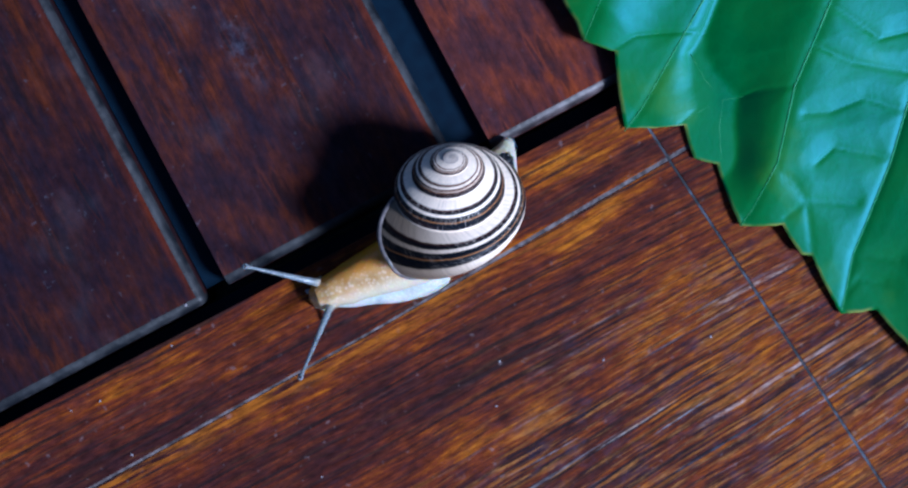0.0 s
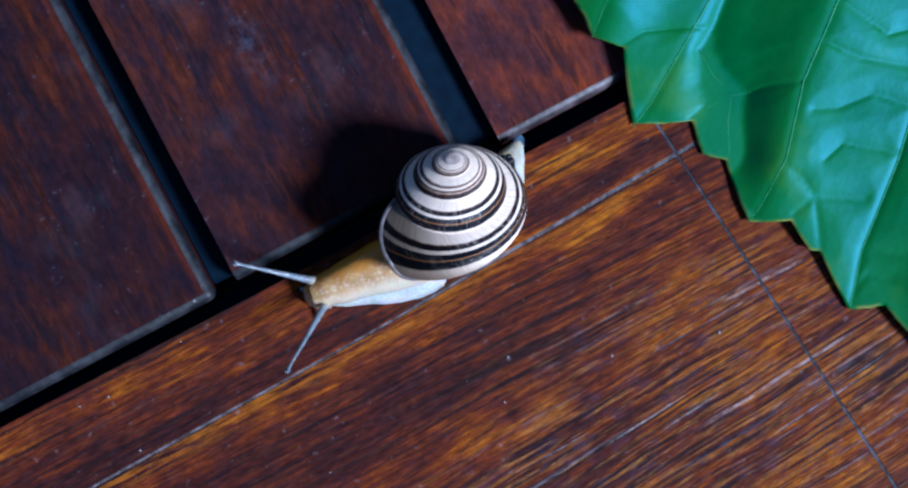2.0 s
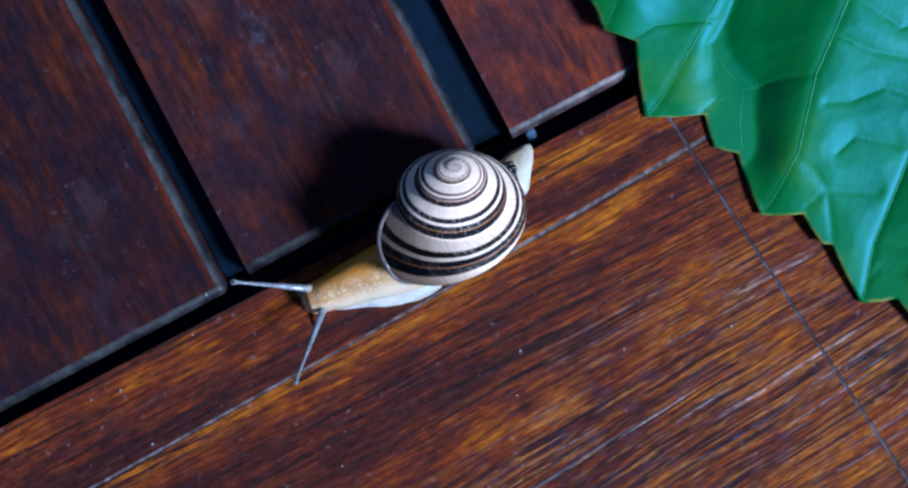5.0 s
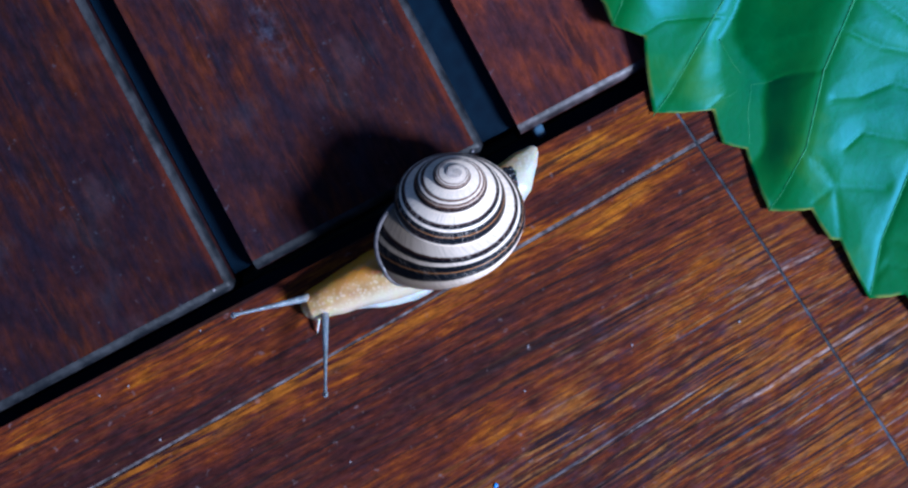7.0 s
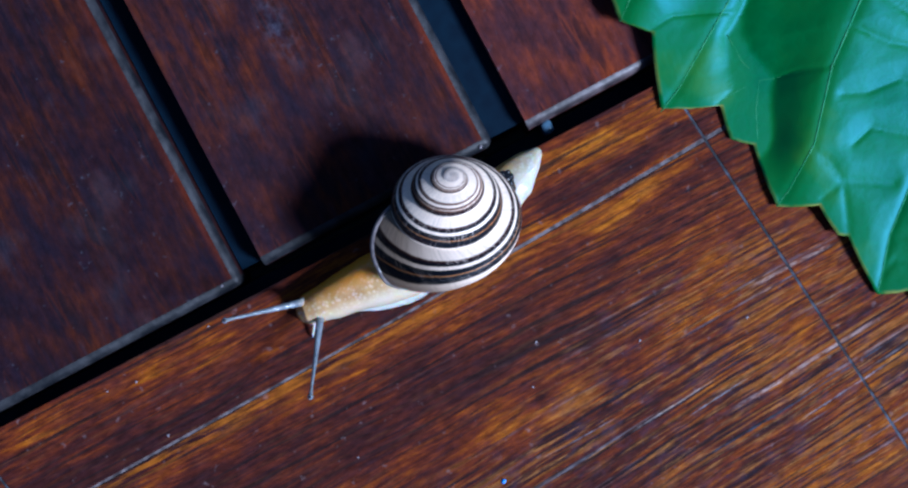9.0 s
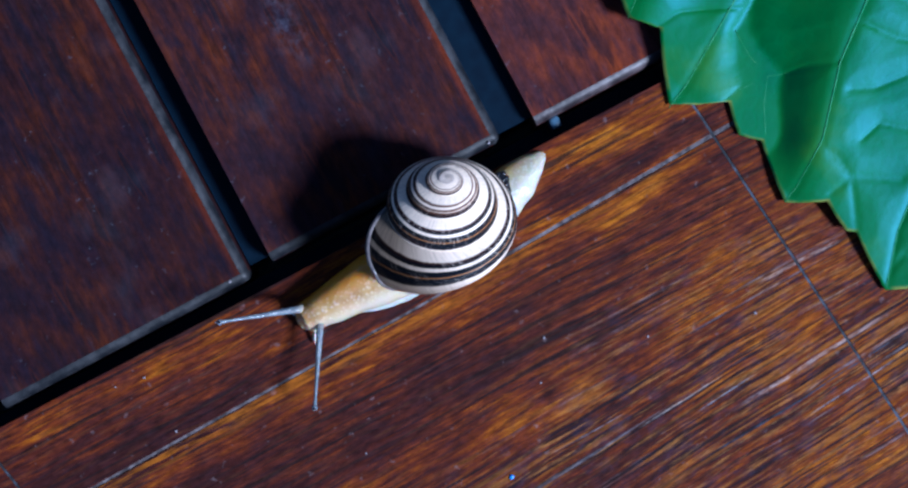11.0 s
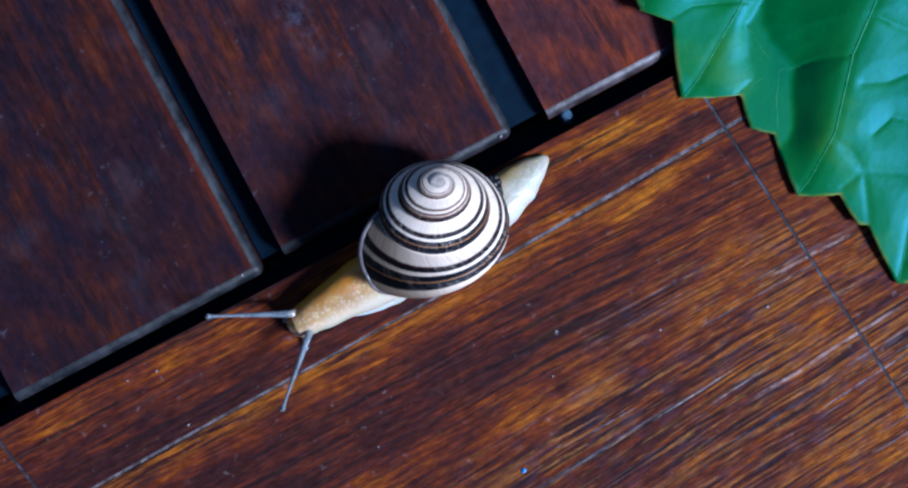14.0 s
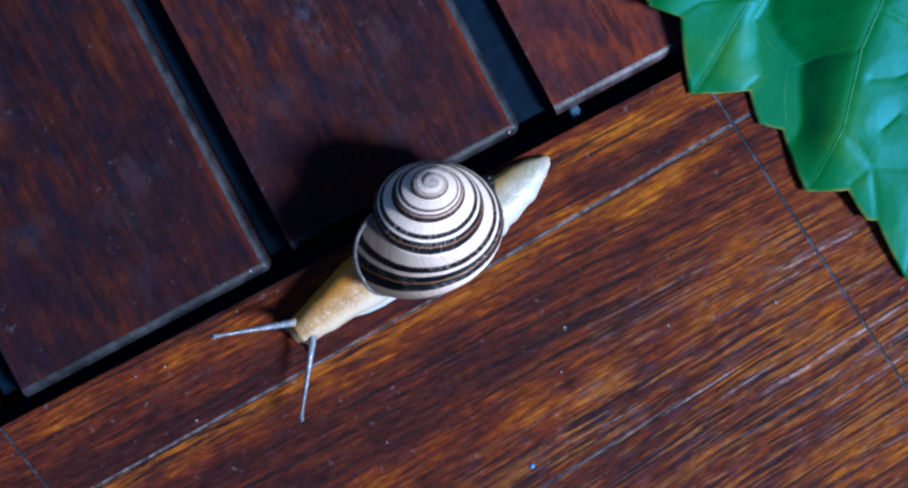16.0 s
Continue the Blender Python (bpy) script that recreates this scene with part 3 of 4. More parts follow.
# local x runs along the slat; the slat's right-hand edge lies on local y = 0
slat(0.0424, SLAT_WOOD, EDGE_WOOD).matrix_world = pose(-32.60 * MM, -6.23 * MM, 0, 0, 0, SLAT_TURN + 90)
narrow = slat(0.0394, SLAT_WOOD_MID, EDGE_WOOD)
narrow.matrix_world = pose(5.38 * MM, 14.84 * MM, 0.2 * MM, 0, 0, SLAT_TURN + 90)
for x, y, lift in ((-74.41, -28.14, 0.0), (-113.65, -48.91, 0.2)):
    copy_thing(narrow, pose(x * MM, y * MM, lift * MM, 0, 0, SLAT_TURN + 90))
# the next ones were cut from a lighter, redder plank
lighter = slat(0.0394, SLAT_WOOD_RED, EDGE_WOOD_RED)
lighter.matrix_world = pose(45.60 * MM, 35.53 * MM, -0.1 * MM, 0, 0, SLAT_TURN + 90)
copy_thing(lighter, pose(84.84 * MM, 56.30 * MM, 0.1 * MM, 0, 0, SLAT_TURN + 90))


# ---------------------------------------------------------------- front board
def front_board():
    """The crossing board: a core, and its worn face cut by a long groove and two saw lines."""
    home = pose(-69.43 * MM, -28.14 * MM, 0, 0, 0, BOARD_TURN)
    back = home.inverted()

    def loc(x, y):
        p = back @ Vector((x * MM, y * MM, 0))
        return p.x, p.y

    ob = new("front_board")
    ob.matrix_world = home
    tagged(ob, "orange-brown oiled hardwood board with strong grain and cross cuts", "board")
    x0, x1, wide = -0.16, 0.30, -0.105
    bm = bmesh.new()
    prism(bm, [(x0, wide), (x1, wide), (x1, 0), (x0, 0)], -0.025, -0.35 * MM, 0.2 * MM, 2)
    part("core", bm, FRONT_WOOD, ob, smooth=None)
    # lines on the face, in the board's own plane
    ga, gm, gb = loc(-54.52, -36.85), loc(-8.0, -11.0), loc(40.22, 17.2)
    sa_, sb_ = loc(33.75, 20.98), loc(68.20, -31.39)
    ta, tb = loc(-73.73, -30.6), loc(-66.71, -39.37)

    def cross(p, q, y):
        return p[0] + (q[0] - p[0]) * (y - p[1]) / (q[1] - p[1])

    def groove(x):
        p, q = (ga, gm) if x < gm[0] else (gm, gb)
        return p[1] + (q[1] - p[1]) * (x - p[0]) / (q[0] - p[0])

    def meet(p, q):
        """where the cut p-q crosses the groove"""
        y = -0.01
        for _ in range(20):
            y = groove(cross(p, q, y))
        return cross(p, q, y), y

    cut = 0.19 * MM

    def half(x):
        """half the groove's width: it opens towards the far end"""
        return (0.23 + 0.09 * min(1.0, max(0.0, (x - gm[0] - 0.004) / 0.022))) * MM

    cuts = [None, (ta, tb), (sa_, sb_), None]
    for a, b in zip(cuts, cuts[1:]):
        def side(c, y, sign, fallback):
            return fallback if c is None else cross(*c, y) + sign * cut
        la, lb = (x0 if a is None else meet(*a)[0] + cut), (x1 if b is None else meet(*b)[0] - cut)
        bend = [x for x in (gm[0], gm[0] + 0.004, gm[0] + 0.026) if la < x < lb]
        strip = [(la, min(groove(la) + half(la), -2 * MM))] + [(x, groove(x) + half(x)) for x in bend] + [(lb, min(groove(lb) + half(lb), -2 * MM)), (side(b, 0, -1, x1), 0), (side(a, 0, 1, x0), 0)]
        field = [(side(a, wide, 1, x0), wide), (side(b, wide, -1, x1), wide), (lb, min(groove(lb) - half(lb), -3 * MM))] + [(x, groove(x) - half(x)) for x in bend[::-1]] + [(la, min(groove(la) - half(la), -3 * MM))]
        for outline in (strip, field):
            bm = bmesh.new()
            prism(bm, outline, -0.33 * MM, 0.0, 0.13 * MM, 2)
            part("face", bm, FRONT_WOOD, ob, smooth=None)
    # pale strip in the groove: dust, and its lit wall put into the colour
    bm = bmesh.new()
    ends = [(x, groove(x)) for x in (ga[0] - 0.03, gm[0], gm[0] + 0.004, gm[0] + 0.026, gb[0] + 0.03)]
    prism(bm, [(x, y - half(x) * 1.1) for x, y in ends] + [(x, y + half(x) * 1.1) for x, y in ends[::-1]], -0.34 * MM, -0.12 * MM, 0.0)
    part("groove_filling", bm, GROOVE, ob, "pale strip in a long groove, dust and lit wall in one", None)
    for p, q in ((ta, tb), (sa_, sb_)):
        bm = bmesh.new()
        prism(bm, [(cross(p, q, wide) - cut * 1.1, wide), (cross(p, q, wide) + cut * 1.1, wide), (cross(p, q, 0) + cut * 1.1, -0.1 * MM), (cross(p, q, 0) - cut * 1.1, -0.1 * MM)], -0.34 * MM, -0.09 * MM, 0.0)
        part("cut_filling", bm, CUT, ob, "dark dust in a cross cut", None)
    return ob


front_board()


# ---------------------------------------------------------------- leaf
def leaf():
    centre = Vector((85.0, 42.0))
    # tooth tips and notches of the near margin, then a plain toothed arc round the rest
    margin = [(23, 36), (24.2, 33.2), (29.0, 31.5), (30.7, 20.1), (39.6, 20.5), (41.1, 15.5), (44.6, 14.6), (48.0, 5.3),
              (54.2, 5.4), (57.1, 1.0), (58.7, 0.8), (63.3, -8.0), (68.4, -7.3), (72.5, -12.0)]
    pts = [Vector(p) for p in margin]
    n = 46
    for i in range(1, n):
        a = radians(257 + 288.5 * i / n)
        r = 55 + 7 * i / n + 16 * math.sin(math.pi * i / n) + (3.0 if i % 2 else -2.0)
        pts.append(centre + Vector((math.cos(a), math.sin(a))) * r)
    # a slightly bowed and finely split margin
    ring = []
    for i, p in enumerate(pts):
        q = pts[(i + 1) % len(pts)]
        d = (q - p).length
        steps = max(3, int(d / 0.5))
        out = Vector((q.y - p.y, p.x - q.x)).normalized()
        for k in range(steps):
            t = k / steps
            w = p.lerp(q, t)
            ring.append(w + out * (0.02 * d * math.sin(math.pi * t) + 0.10 * noise.noise((w.x * 0.9, w.y * 0.9, 3))))
    main = [
        ([(24.3, 33.0), (27.5, 41), (36, 56), (50, 78)], 1.3),
        ([(30.6, 19.6), (33.2, 23.0), (37.7, 31.1), (42.1, 38.9), (50, 53), (60, 74)], 0.15),
        ([(48.0, 5.3), (49.6, 7.5), (53.1, 14.7), (55.4, 26.0), (60.6, 38.9), (70, 60)], 1.0),
        ([(63.4, -7.6), (64.9, 0.9), (70.1, 14.7), (72.5, 23.4), (78, 42)], -0.35),
        ([(82, -18), (86, 0), (88, 25)], 0.8),
        ([(50, 88), (60, 74), (70, 60), (78, 42), (88, 25), (104, -10)], 0.6),
    ]
    small = [[(55.2, 26.0), (50.4, 25.5), (47.8, 24.6), (45.4, 24.3), (44.9, 20.0), (45.2, 15.3)], [(40.5, 34.4), (35.8, 34.2), (31.9, 33.8), (28.6, 31.7)],
             [(45.4, 24.3), (42.7, 27.3), (40.5, 31.2)], [(45.4, 24.3), (41.4, 22.3), (39.3, 20.9)],
             [(53.0, 13.6), (55.6, 11.7), (57.6, 9.0), (65.4, 8.7)], [(57.6, 9.0), (54.7, 6.6)], [(57.6, 9.0), (58.3, 4.9), (58.8, 1.1)],
             [(59.0, 14.6), (61.6, 17.0), (69.6, 15.6)], [(57.0, 22.0), (60.8, 22.2), (65.9, 24.3), (71.8, 22.6)],
             [(65.1, 1.1), (71.8, 0.2)], [(64.0, -5.0), (65.9, -2.6), (69.5, -3.4)],
             [(60.3, 38.0), (68.0, 33.0), (76.0, 35.0)], [(58.0, 32.0), (64.0, 29.5), (73.5, 28.0)], [(47.5, 48.0), (53.0, 41.0), (61.5, 41.5)]]
    # between two main veins the blade sags along this line
    sag = [(45.2, 15.3), (44.9, 20.0), (45.4, 24.3), (42.7, 27.3), (41.5, 31.2), (45.0, 41.0), (55.0, 62.0)]

    def segs(lines):
        out = []
        for ln in lines:
            for p, q in zip(ln, ln[1:]):
                out.append((*p, q[0] - p[0], q[1] - p[1]))
        return np.array(out)

    def dist(x, y, s):
        x, y = np.asarray(x)[:, None], np.asarray(y)[:, None]
        t = np.clip(((x - s[:, 0]) * s[:, 2] + (y - s[:, 1]) * s[:, 3]) / (s[:, 2] ** 2 + s[:, 3] ** 2), 0, 1)
        return np.sqrt((x - s[:, 0] - t * s[:, 2]) ** 2 + (y - s[:, 1] - t * s[:, 3]) ** 2).min(axis=1)

    msegs, hs = [segs([ln]) for ln, _ in main] + [segs([sag])], [h for _, h in main] + [-1.15]
    ssegs = segs(small)

    def height(x, y):
        """Blade height over the deck for arrays of places."""
        x, y = np.asarray(x, dtype=float), np.asarray(y, dtype=float)
        edge = np.clip(np.hypot(x - centre.x, y - centre.y) / 64, 0, 1)      # 0 in the middle, 1 at the margin
        ds = [dist(x, y, s) for s in msegs]
        w = [1 / (d + 2.2) ** 2 for d in ds]
        fold = sum(a * b for a, b in zip(w, hs)) / sum(w)
        groove = np.exp(-(np.minimum.reduce(ds[:-1]) / 0.6) ** 2)
        sd = dist(x, y, ssegs)
        fine = np.exp(-(sd / 0.38) ** 2)
        puff = 0.30 * np.clip(np.minimum(sd, np.minimum.reduce(ds)) / 3.0, 0, 1) ** 0.8
        swell = np.array([noise.noise((a * 0.09, b * 0.09, 1.7)) * 0.30 + noise.noise((a * 0.3, b * 0.3, 5.1)) * 0.04 for a, b in zip(x, y)])
        far = np.clip((x - 76) / 24, 0, 1)
        inward = np.clip((x - 23) * 0.70 + (y - 36) * 0.714 + 3.2, 0, None)       # from the toothed margin towards the middle
        near = 0.45 + 6.0 * (1 - np.exp(-inward / 32)) + 0.5 * np.clip((x - 48) / 10, 0, 1)
        hold = np.clip(0.30 + inward / 11, 0, 1)
        z = near + (fold * 2.2 + swell + puff) * hold * (0.35 + 0.65 * (1 - far)) - 0.16 * groove - 0.13 * fine
        low = 0.2 + 5.5 * (1 - edge ** 2)
        z = np.maximum(z, 0.45 + 0.05 * np.minimum(inward, 12))       # it rests on the boards
        return z * (1 - far) + low * far

    rows = 90
    bm = bmesh.new()
    places = [(centre.lerp(p, k / rows), k / rows) for p in ring for k in range(1, rows + 1)] + [(centre, 0.0)]
    hz = height([w.x for w, _ in places], [w.y for w, _ in places])
    verts = [bm.verts.new((w.x * MM, w.y * MM, z * MM)) for (w, _), z in zip(places, hz)]
    mid = verts.pop()
    grid = [verts[i * rows:(i + 1) * rows] for i in range(len(ring))]
    for a, b in zip(grid, grid[1:] + grid[:1]):
        bm.faces.new((mid, a[0], b[0]))
        for k in range(rows - 1):
            bm.faces.new((a[k], a[k + 1], b[k + 1], b[k]))
    reach = {v: share for v, (_, share) in zip(verts, places)}
    uvl = bm.loops.layers.uv.new("UVMap")
    for f in bm.faces:
        for lp in f.loops:
            lp[uvl].uv = (0.5, reach.get(lp.vert, 0.0))
    bmesh.ops.recalc_face_normals(bm, faces=bm.faces)
    ob = new("leaf")
    tagged(ob, "large glossy green toothed leaf lying over the deck boards", "leaf")
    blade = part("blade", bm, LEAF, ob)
    solid = blade.modifiers.new("thick", "SOLIDIFY")
    solid.thickness, solid.offset = 0.00030, 0.0

    def vein(line, wide, lift):
        pts = []
        for p, q in zip(line, line[1:]):
            steps = max(2, int(math.dist(p, q) / 1.2))
            pts += [(p[0] + (q[0] - p[0]) * i / steps, p[1] + (q[1] - p[1]) * i / steps) for i in range(steps)]
        pts.append(line[-1])
        rings = []
        for i, (x, y) in enumerate(pts):
            a, b = pts[max(0, i - 1)], pts[min(len(pts) - 1, i + 1)]
            d = Vector((b[0] - a[0], b[1] - a[1])).normalized()
            side = Vector((-d.y, d.x, 0))
            z = float(height([x], [y])[0]) + lift
            r = wide * (0.45 + 0.55 * min(1, i / (len(pts) * 0.5)))
            rings.append([Vector((x, y, z)) * MM + (side * math.cos(u) * r + Vector((0, 0, 1)) * math.sin(u) * r * 0.7) * MM
                          for u in (k * math.tau / 6 for k in range(6))])
        b = bmesh.new()
        loft(b, rings)
        bmesh.ops.recalc_face_normals(b, faces=b.faces)
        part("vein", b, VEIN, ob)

    for ln, _ in main:
        vein(ln, 0.18, 0.16)
    for ln in small:
        vein(ln, 0.09, 0.11)
    return ob


leaf()


# ---------------------------------------------------------------- snail
def spiral_shell(parent):
    """A right-handed coil of five whorls: they grow clockwise as seen from the apex."""
    turns, end, slant = 5.105, radians(184), radians(64)
    knots = [0.0, 0.87, 1.87, 2.87, 3.87, 4.62, 4.87, 5.105]
    radii = [0.30, 1.10, 2.65, 5.25, 8.10, 10.20, 11.50, 13.35]
    slope = np.gradient(radii, knots)

    def spline(n):
        i = min(len(knots) - 2, max(0, int(np.searchsorted(knots, n)) - 1))
        w = knots[i + 1] - knots[i]
        t = (n - knots[i]) / w
        a, b = (2 * t + 1) * (1 - t) ** 2, t * t * (3 - 2 * t)
        return float(a * radii[i] + b * radii[i + 1] + w * (t * (1 - t) ** 2 * slope[i] - t * t * (1 - t) * slope[i + 1]))

    def rim(n):
        return 0.0 if n <= -0.999 else max(0.02, spline(n) if n > 0 else 0.28 * (n + 1))

    def sink(r):
        return 0.60 * math.sqrt(r * r + 6.0) + 0.026 * r * r + 1.25 * math.exp(-((r - 8.2) / 1.9) ** 2)

    top = 12.6

    def bezier(p, t):
        a, b, c, d = p
        u = 1 - t
        return a * u ** 3 + b * 3 * u * u * t + c * 3 * u * t * t + d * t ** 3

    def profile(n):
        """(radius, height, v) from the seam over the rim to the base, and back inside."""
        r0, r1 = rim(n - 1), rim(n)
        s, p = Vector((r0 * 0.985, top - sink(r0) - 0.25 * min(1.0, r0 / 4))), Vector((r1, top - sink(r1)))
        dr, dh, deep = r1 - r0, s.y - p.y, 0.55 * r1
        upper = (s, s + Vector((0.50 * dr, -0.16 * dh)), p + Vector((0, 0.50 * dh)), p)
        lower = (p, p + Vector((0, -0.55 * deep)), Vector((0.62 * r1, p.y - deep)), Vector((0.10 * r1, p.y - 0.80 * deep)))
        pts = [(*bezier(upper, k / 20), 0.62 * k / 20) for k in range(21)]
        pts += [(*bezier(lower, k / 14), 0.62 + 0.38 * k / 14) for k in range(1, 15)]
        return pts

    nu = 330
    bm = bmesh.new()
    uvl = bm.loops.layers.uv.new("UVMap")
    vs = []
    for i in range(nu + 1):
        n = turns * i / nu
        al = end + (turns - n) * math.tau
        late = max(0.0, min(1.0, (n - turns + 0.75) / 0.75)) ** 1.5 * slant      # the mouth leans forward at the seam
        rowv = [(bm.verts.new(Vector((math.cos(al + late * v) * r, math.sin(al + late * v) * r, h)) * MM), v) for r, h, v in profile(n)]
        vs.append((n, rowv))
    for (na, a), (nb, b) in zip(vs, vs[1:]):
        for k in range(len(a) - 1):
            f = bm.faces.new((a[k][0], a[k + 1][0], b[k + 1][0], b[k][0]))
            for lp, uvp in zip(f.loops, ((na, a[k][1]), (na, a[k + 1][1]), (nb, b[k + 1][1]), (nb, b[k][1]))):
                lp[uvl].uv = uvp
    bmesh.ops.recalc_face_normals(bm, faces=bm.faces)
    ob = part("shell", bm, SHELL, parent, "cream shell with dark brown spiral bands")
    # rolled lip round the mouth
    rings = []
    prof = profile(turns)
    spots = [Vector((math.cos(end + slant * v) * r, math.sin(end + slant * v) * r, h)) for r, h, v in prof]
    for k, c in enumerate(spots):
        d = (spots[min(len(spots) - 1, k + 1)] - spots[max(0, k - 1)]).normalized()
        out = d.cross(Vector((c.x, c.y, 0)).cross(Vector((0, 0, 1)))).normalized()
        other = d.cross(out)
        w = 0.34
        rings.append([(c + out * w * math.cos(u) + other * w * math.sin(u)) * MM for u in (j * math.tau / 8 for j in range(8))])
    b = bmesh.new()
    loft(b, rings)
    bmesh.ops.recalc_face_normals(b, faces=b.faces)
    part("lip", b, LIP, ob, "pale rolled shell lip")
    return ob


def soft_body(stations, count=64, lean=0.0, wave=0.0):
    """A low soft form along -x: stations of (x, half width, height, base)."""
    bm = bmesh.new()
    rings = []
    fine = []
    for a, b in zip(stations, stations[1:]):
        for i in range(26):
            t = i / 26
            s = t * t * (3 - 2 * t) * 0.35 + t * 0.65
            fine.append([p + (q - p) * (t if j == 0 else s) for j, (p, q) in enumerate(zip(a, b))])
    fine.append(list(stations[-1]))
    for x, w, h, base in fine:
        r = []
        for k in range(count):
            u = math.tau * k / count
            cy, sz = math.cos(u), math.sin(u)
            z = base + (h * max(0.0, sz) ** 0.68 if sz > 0 else 0.12 * sz * h)
            wv = 1 + wave * noise.noise((x * 0.55, cy * 1.6, 7.0))
            r.append(Vector((x, w * cy * wv + lean * min(1.0, max(0.0, -x / 8)), z)) * MM)
        rings.append(r)
    loft(bm, rings)
    bmesh.ops.recalc_face_normals(bm, faces=bm.faces)
    return bm


def build_snail():
    ob = new("snail")
    tagged(ob, "banded garden snail with a tan body creeping over the board", "snail")
    shell = spiral_shell(ob)
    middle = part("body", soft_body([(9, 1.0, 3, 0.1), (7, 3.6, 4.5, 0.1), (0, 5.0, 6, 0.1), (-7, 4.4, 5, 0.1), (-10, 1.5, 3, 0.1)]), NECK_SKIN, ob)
    middle.matrix_basis = pose(-1 * MM, -2 * MM, 0, 0, 0, 215)
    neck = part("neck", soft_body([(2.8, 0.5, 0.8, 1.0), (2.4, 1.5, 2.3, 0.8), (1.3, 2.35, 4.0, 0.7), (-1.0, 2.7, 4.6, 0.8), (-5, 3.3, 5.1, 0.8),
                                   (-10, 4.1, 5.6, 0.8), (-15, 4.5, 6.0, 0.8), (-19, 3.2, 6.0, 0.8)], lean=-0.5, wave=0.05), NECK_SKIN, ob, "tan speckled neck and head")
    foot = part("foot", soft_body([(1.2, 0.6, 0.6, 0.05), (0.6, 1.7, 1.2, 0.05), (-2, 2.4, 1.5, 0.05), (-6, 2.9, 2.0, 0.05), (-10, 3.8, 2.4, 0.05),
                            (-14, 4.3, 3.0, 0.05), (-17.5, 3.8, 3.0, 0.05), (-19.5, 1.6, 2.5, 0.05)], lean=1.05, wave=0.06), FOOT_SKIN, neck, "pale wet foot edge")
    for sgn in (1, -1):
        b = bmesh.new()
        rings = []
        for i in range(7):
            t = i / 6
            c = Vector((0.7 + 1.2 * t, 1.9 + 2.0 * t, 1.9 - 1.2 * t)) if sgn > 0 else Vector((1.7 + 1.3 * t, -0.9 - 0.5 * t, 1.5 - 0.7 * t))
            r = 0.55 - 0.2 * t
            rings.append([(c + Vector((0, math.cos(u) * r, math.sin(u) * r))) * MM for u in (j * math.tau / 10 for j in range(10))])
        loft(b, rings)
        bmesh.ops.recalc_face_normals(b, faces=b.faces)
        part("lower_tentacle", b, FOOT_SKIN if sgn > 0 else FEELER_SKIN, neck, "short pale lower tentacle" if sgn > 0 else "short grey lower tentacle")
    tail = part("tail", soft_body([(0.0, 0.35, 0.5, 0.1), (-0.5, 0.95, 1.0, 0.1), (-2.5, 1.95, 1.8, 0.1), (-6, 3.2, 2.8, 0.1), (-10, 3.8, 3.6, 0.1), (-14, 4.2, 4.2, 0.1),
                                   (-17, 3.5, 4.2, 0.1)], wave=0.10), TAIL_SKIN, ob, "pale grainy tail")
    feelers = []
    for _ in range(2):
        b = bmesh.new()
        rings = []
        for i in range(22):
            t = i / 21
            x = 13.0 * t - 1.6 * (1 - t)
            r = 0.20 + 0.50 * (1 - t) ** 1.5 + 0.35 * max(0.0, 1 - t * 5) ** 2 + 0.05 * math.sin(t * 60) * (1 - t)
            if t > 0.95:
                r = 0.30
            sag = -0.5 * math.sin(math.pi * t) - 3.0 * max(0.0, 1 - t * 5) ** 2
            rings.append([Vector((x, math.cos(u) * r, sag + math.sin(u) * r)) * MM for u in (j * math.tau / 12 for j in range(12))])
        loft(b, rings)
        bmesh.ops.recalc_face_normals(b, faces=b.faces)
        f = part("tentacle", b, FEELER_SKIN, ob, "long translucent grey tentacle")
        b = bmesh.new()
        bmesh.ops.create_uvsphere(b, u_segments=14, v_segments=10, radius=0.46 * MM)
        for v in b.verts:
            v.co.x = v.co.x * 1.1 + 13.0 * MM
        bulb = part("bulb", b, FEELER_SKIN, f)
        b = bmesh.new()
        bmesh.ops.create_uvsphere(b, u_segments=12, v_segments=8, radius=0.24 * MM)
        for v in b.verts:
            v.co += Vector((13.15 * MM, 0, 0.28 * MM))
        part("eye", b, EYE, f, "dark eye spot")
        feelers.append(f)
    # a crumb of dark dirt stuck behind the shell
    b = bmesh.new()
    for x, y, z, r in ((0, 0, 0, 0.85), (0.6, -0.7, 0.1, 0.75), (-0.5, 0.6, 0, 0.6), (0.9, -1.5, 0, 0.55), (0.2, 0.9, 0.1, 0.45), (0.6, 0.2, 0.2, 0.55)):
        s = bmesh.ops.create_icosphere(b, subdivisions=2, radius=r * MM)
        for v in s["verts"]:
            v.co *= 1 + 0.35 * noise.noise(v.co * 1800)
            v.co += Vector((x, y, z)) * MM
    crumb = part("dirt_crumb", b, DIRT, ob, "dark wet crumb of dirt")
    crumb.matrix_basis = pose(7.9 * MM, 6.7 * MM, 5.6 * MM)
    return ob, shell, neck, foot, tail, feelers


snail, shell, neck, foot, tail, feelers = build_snail()


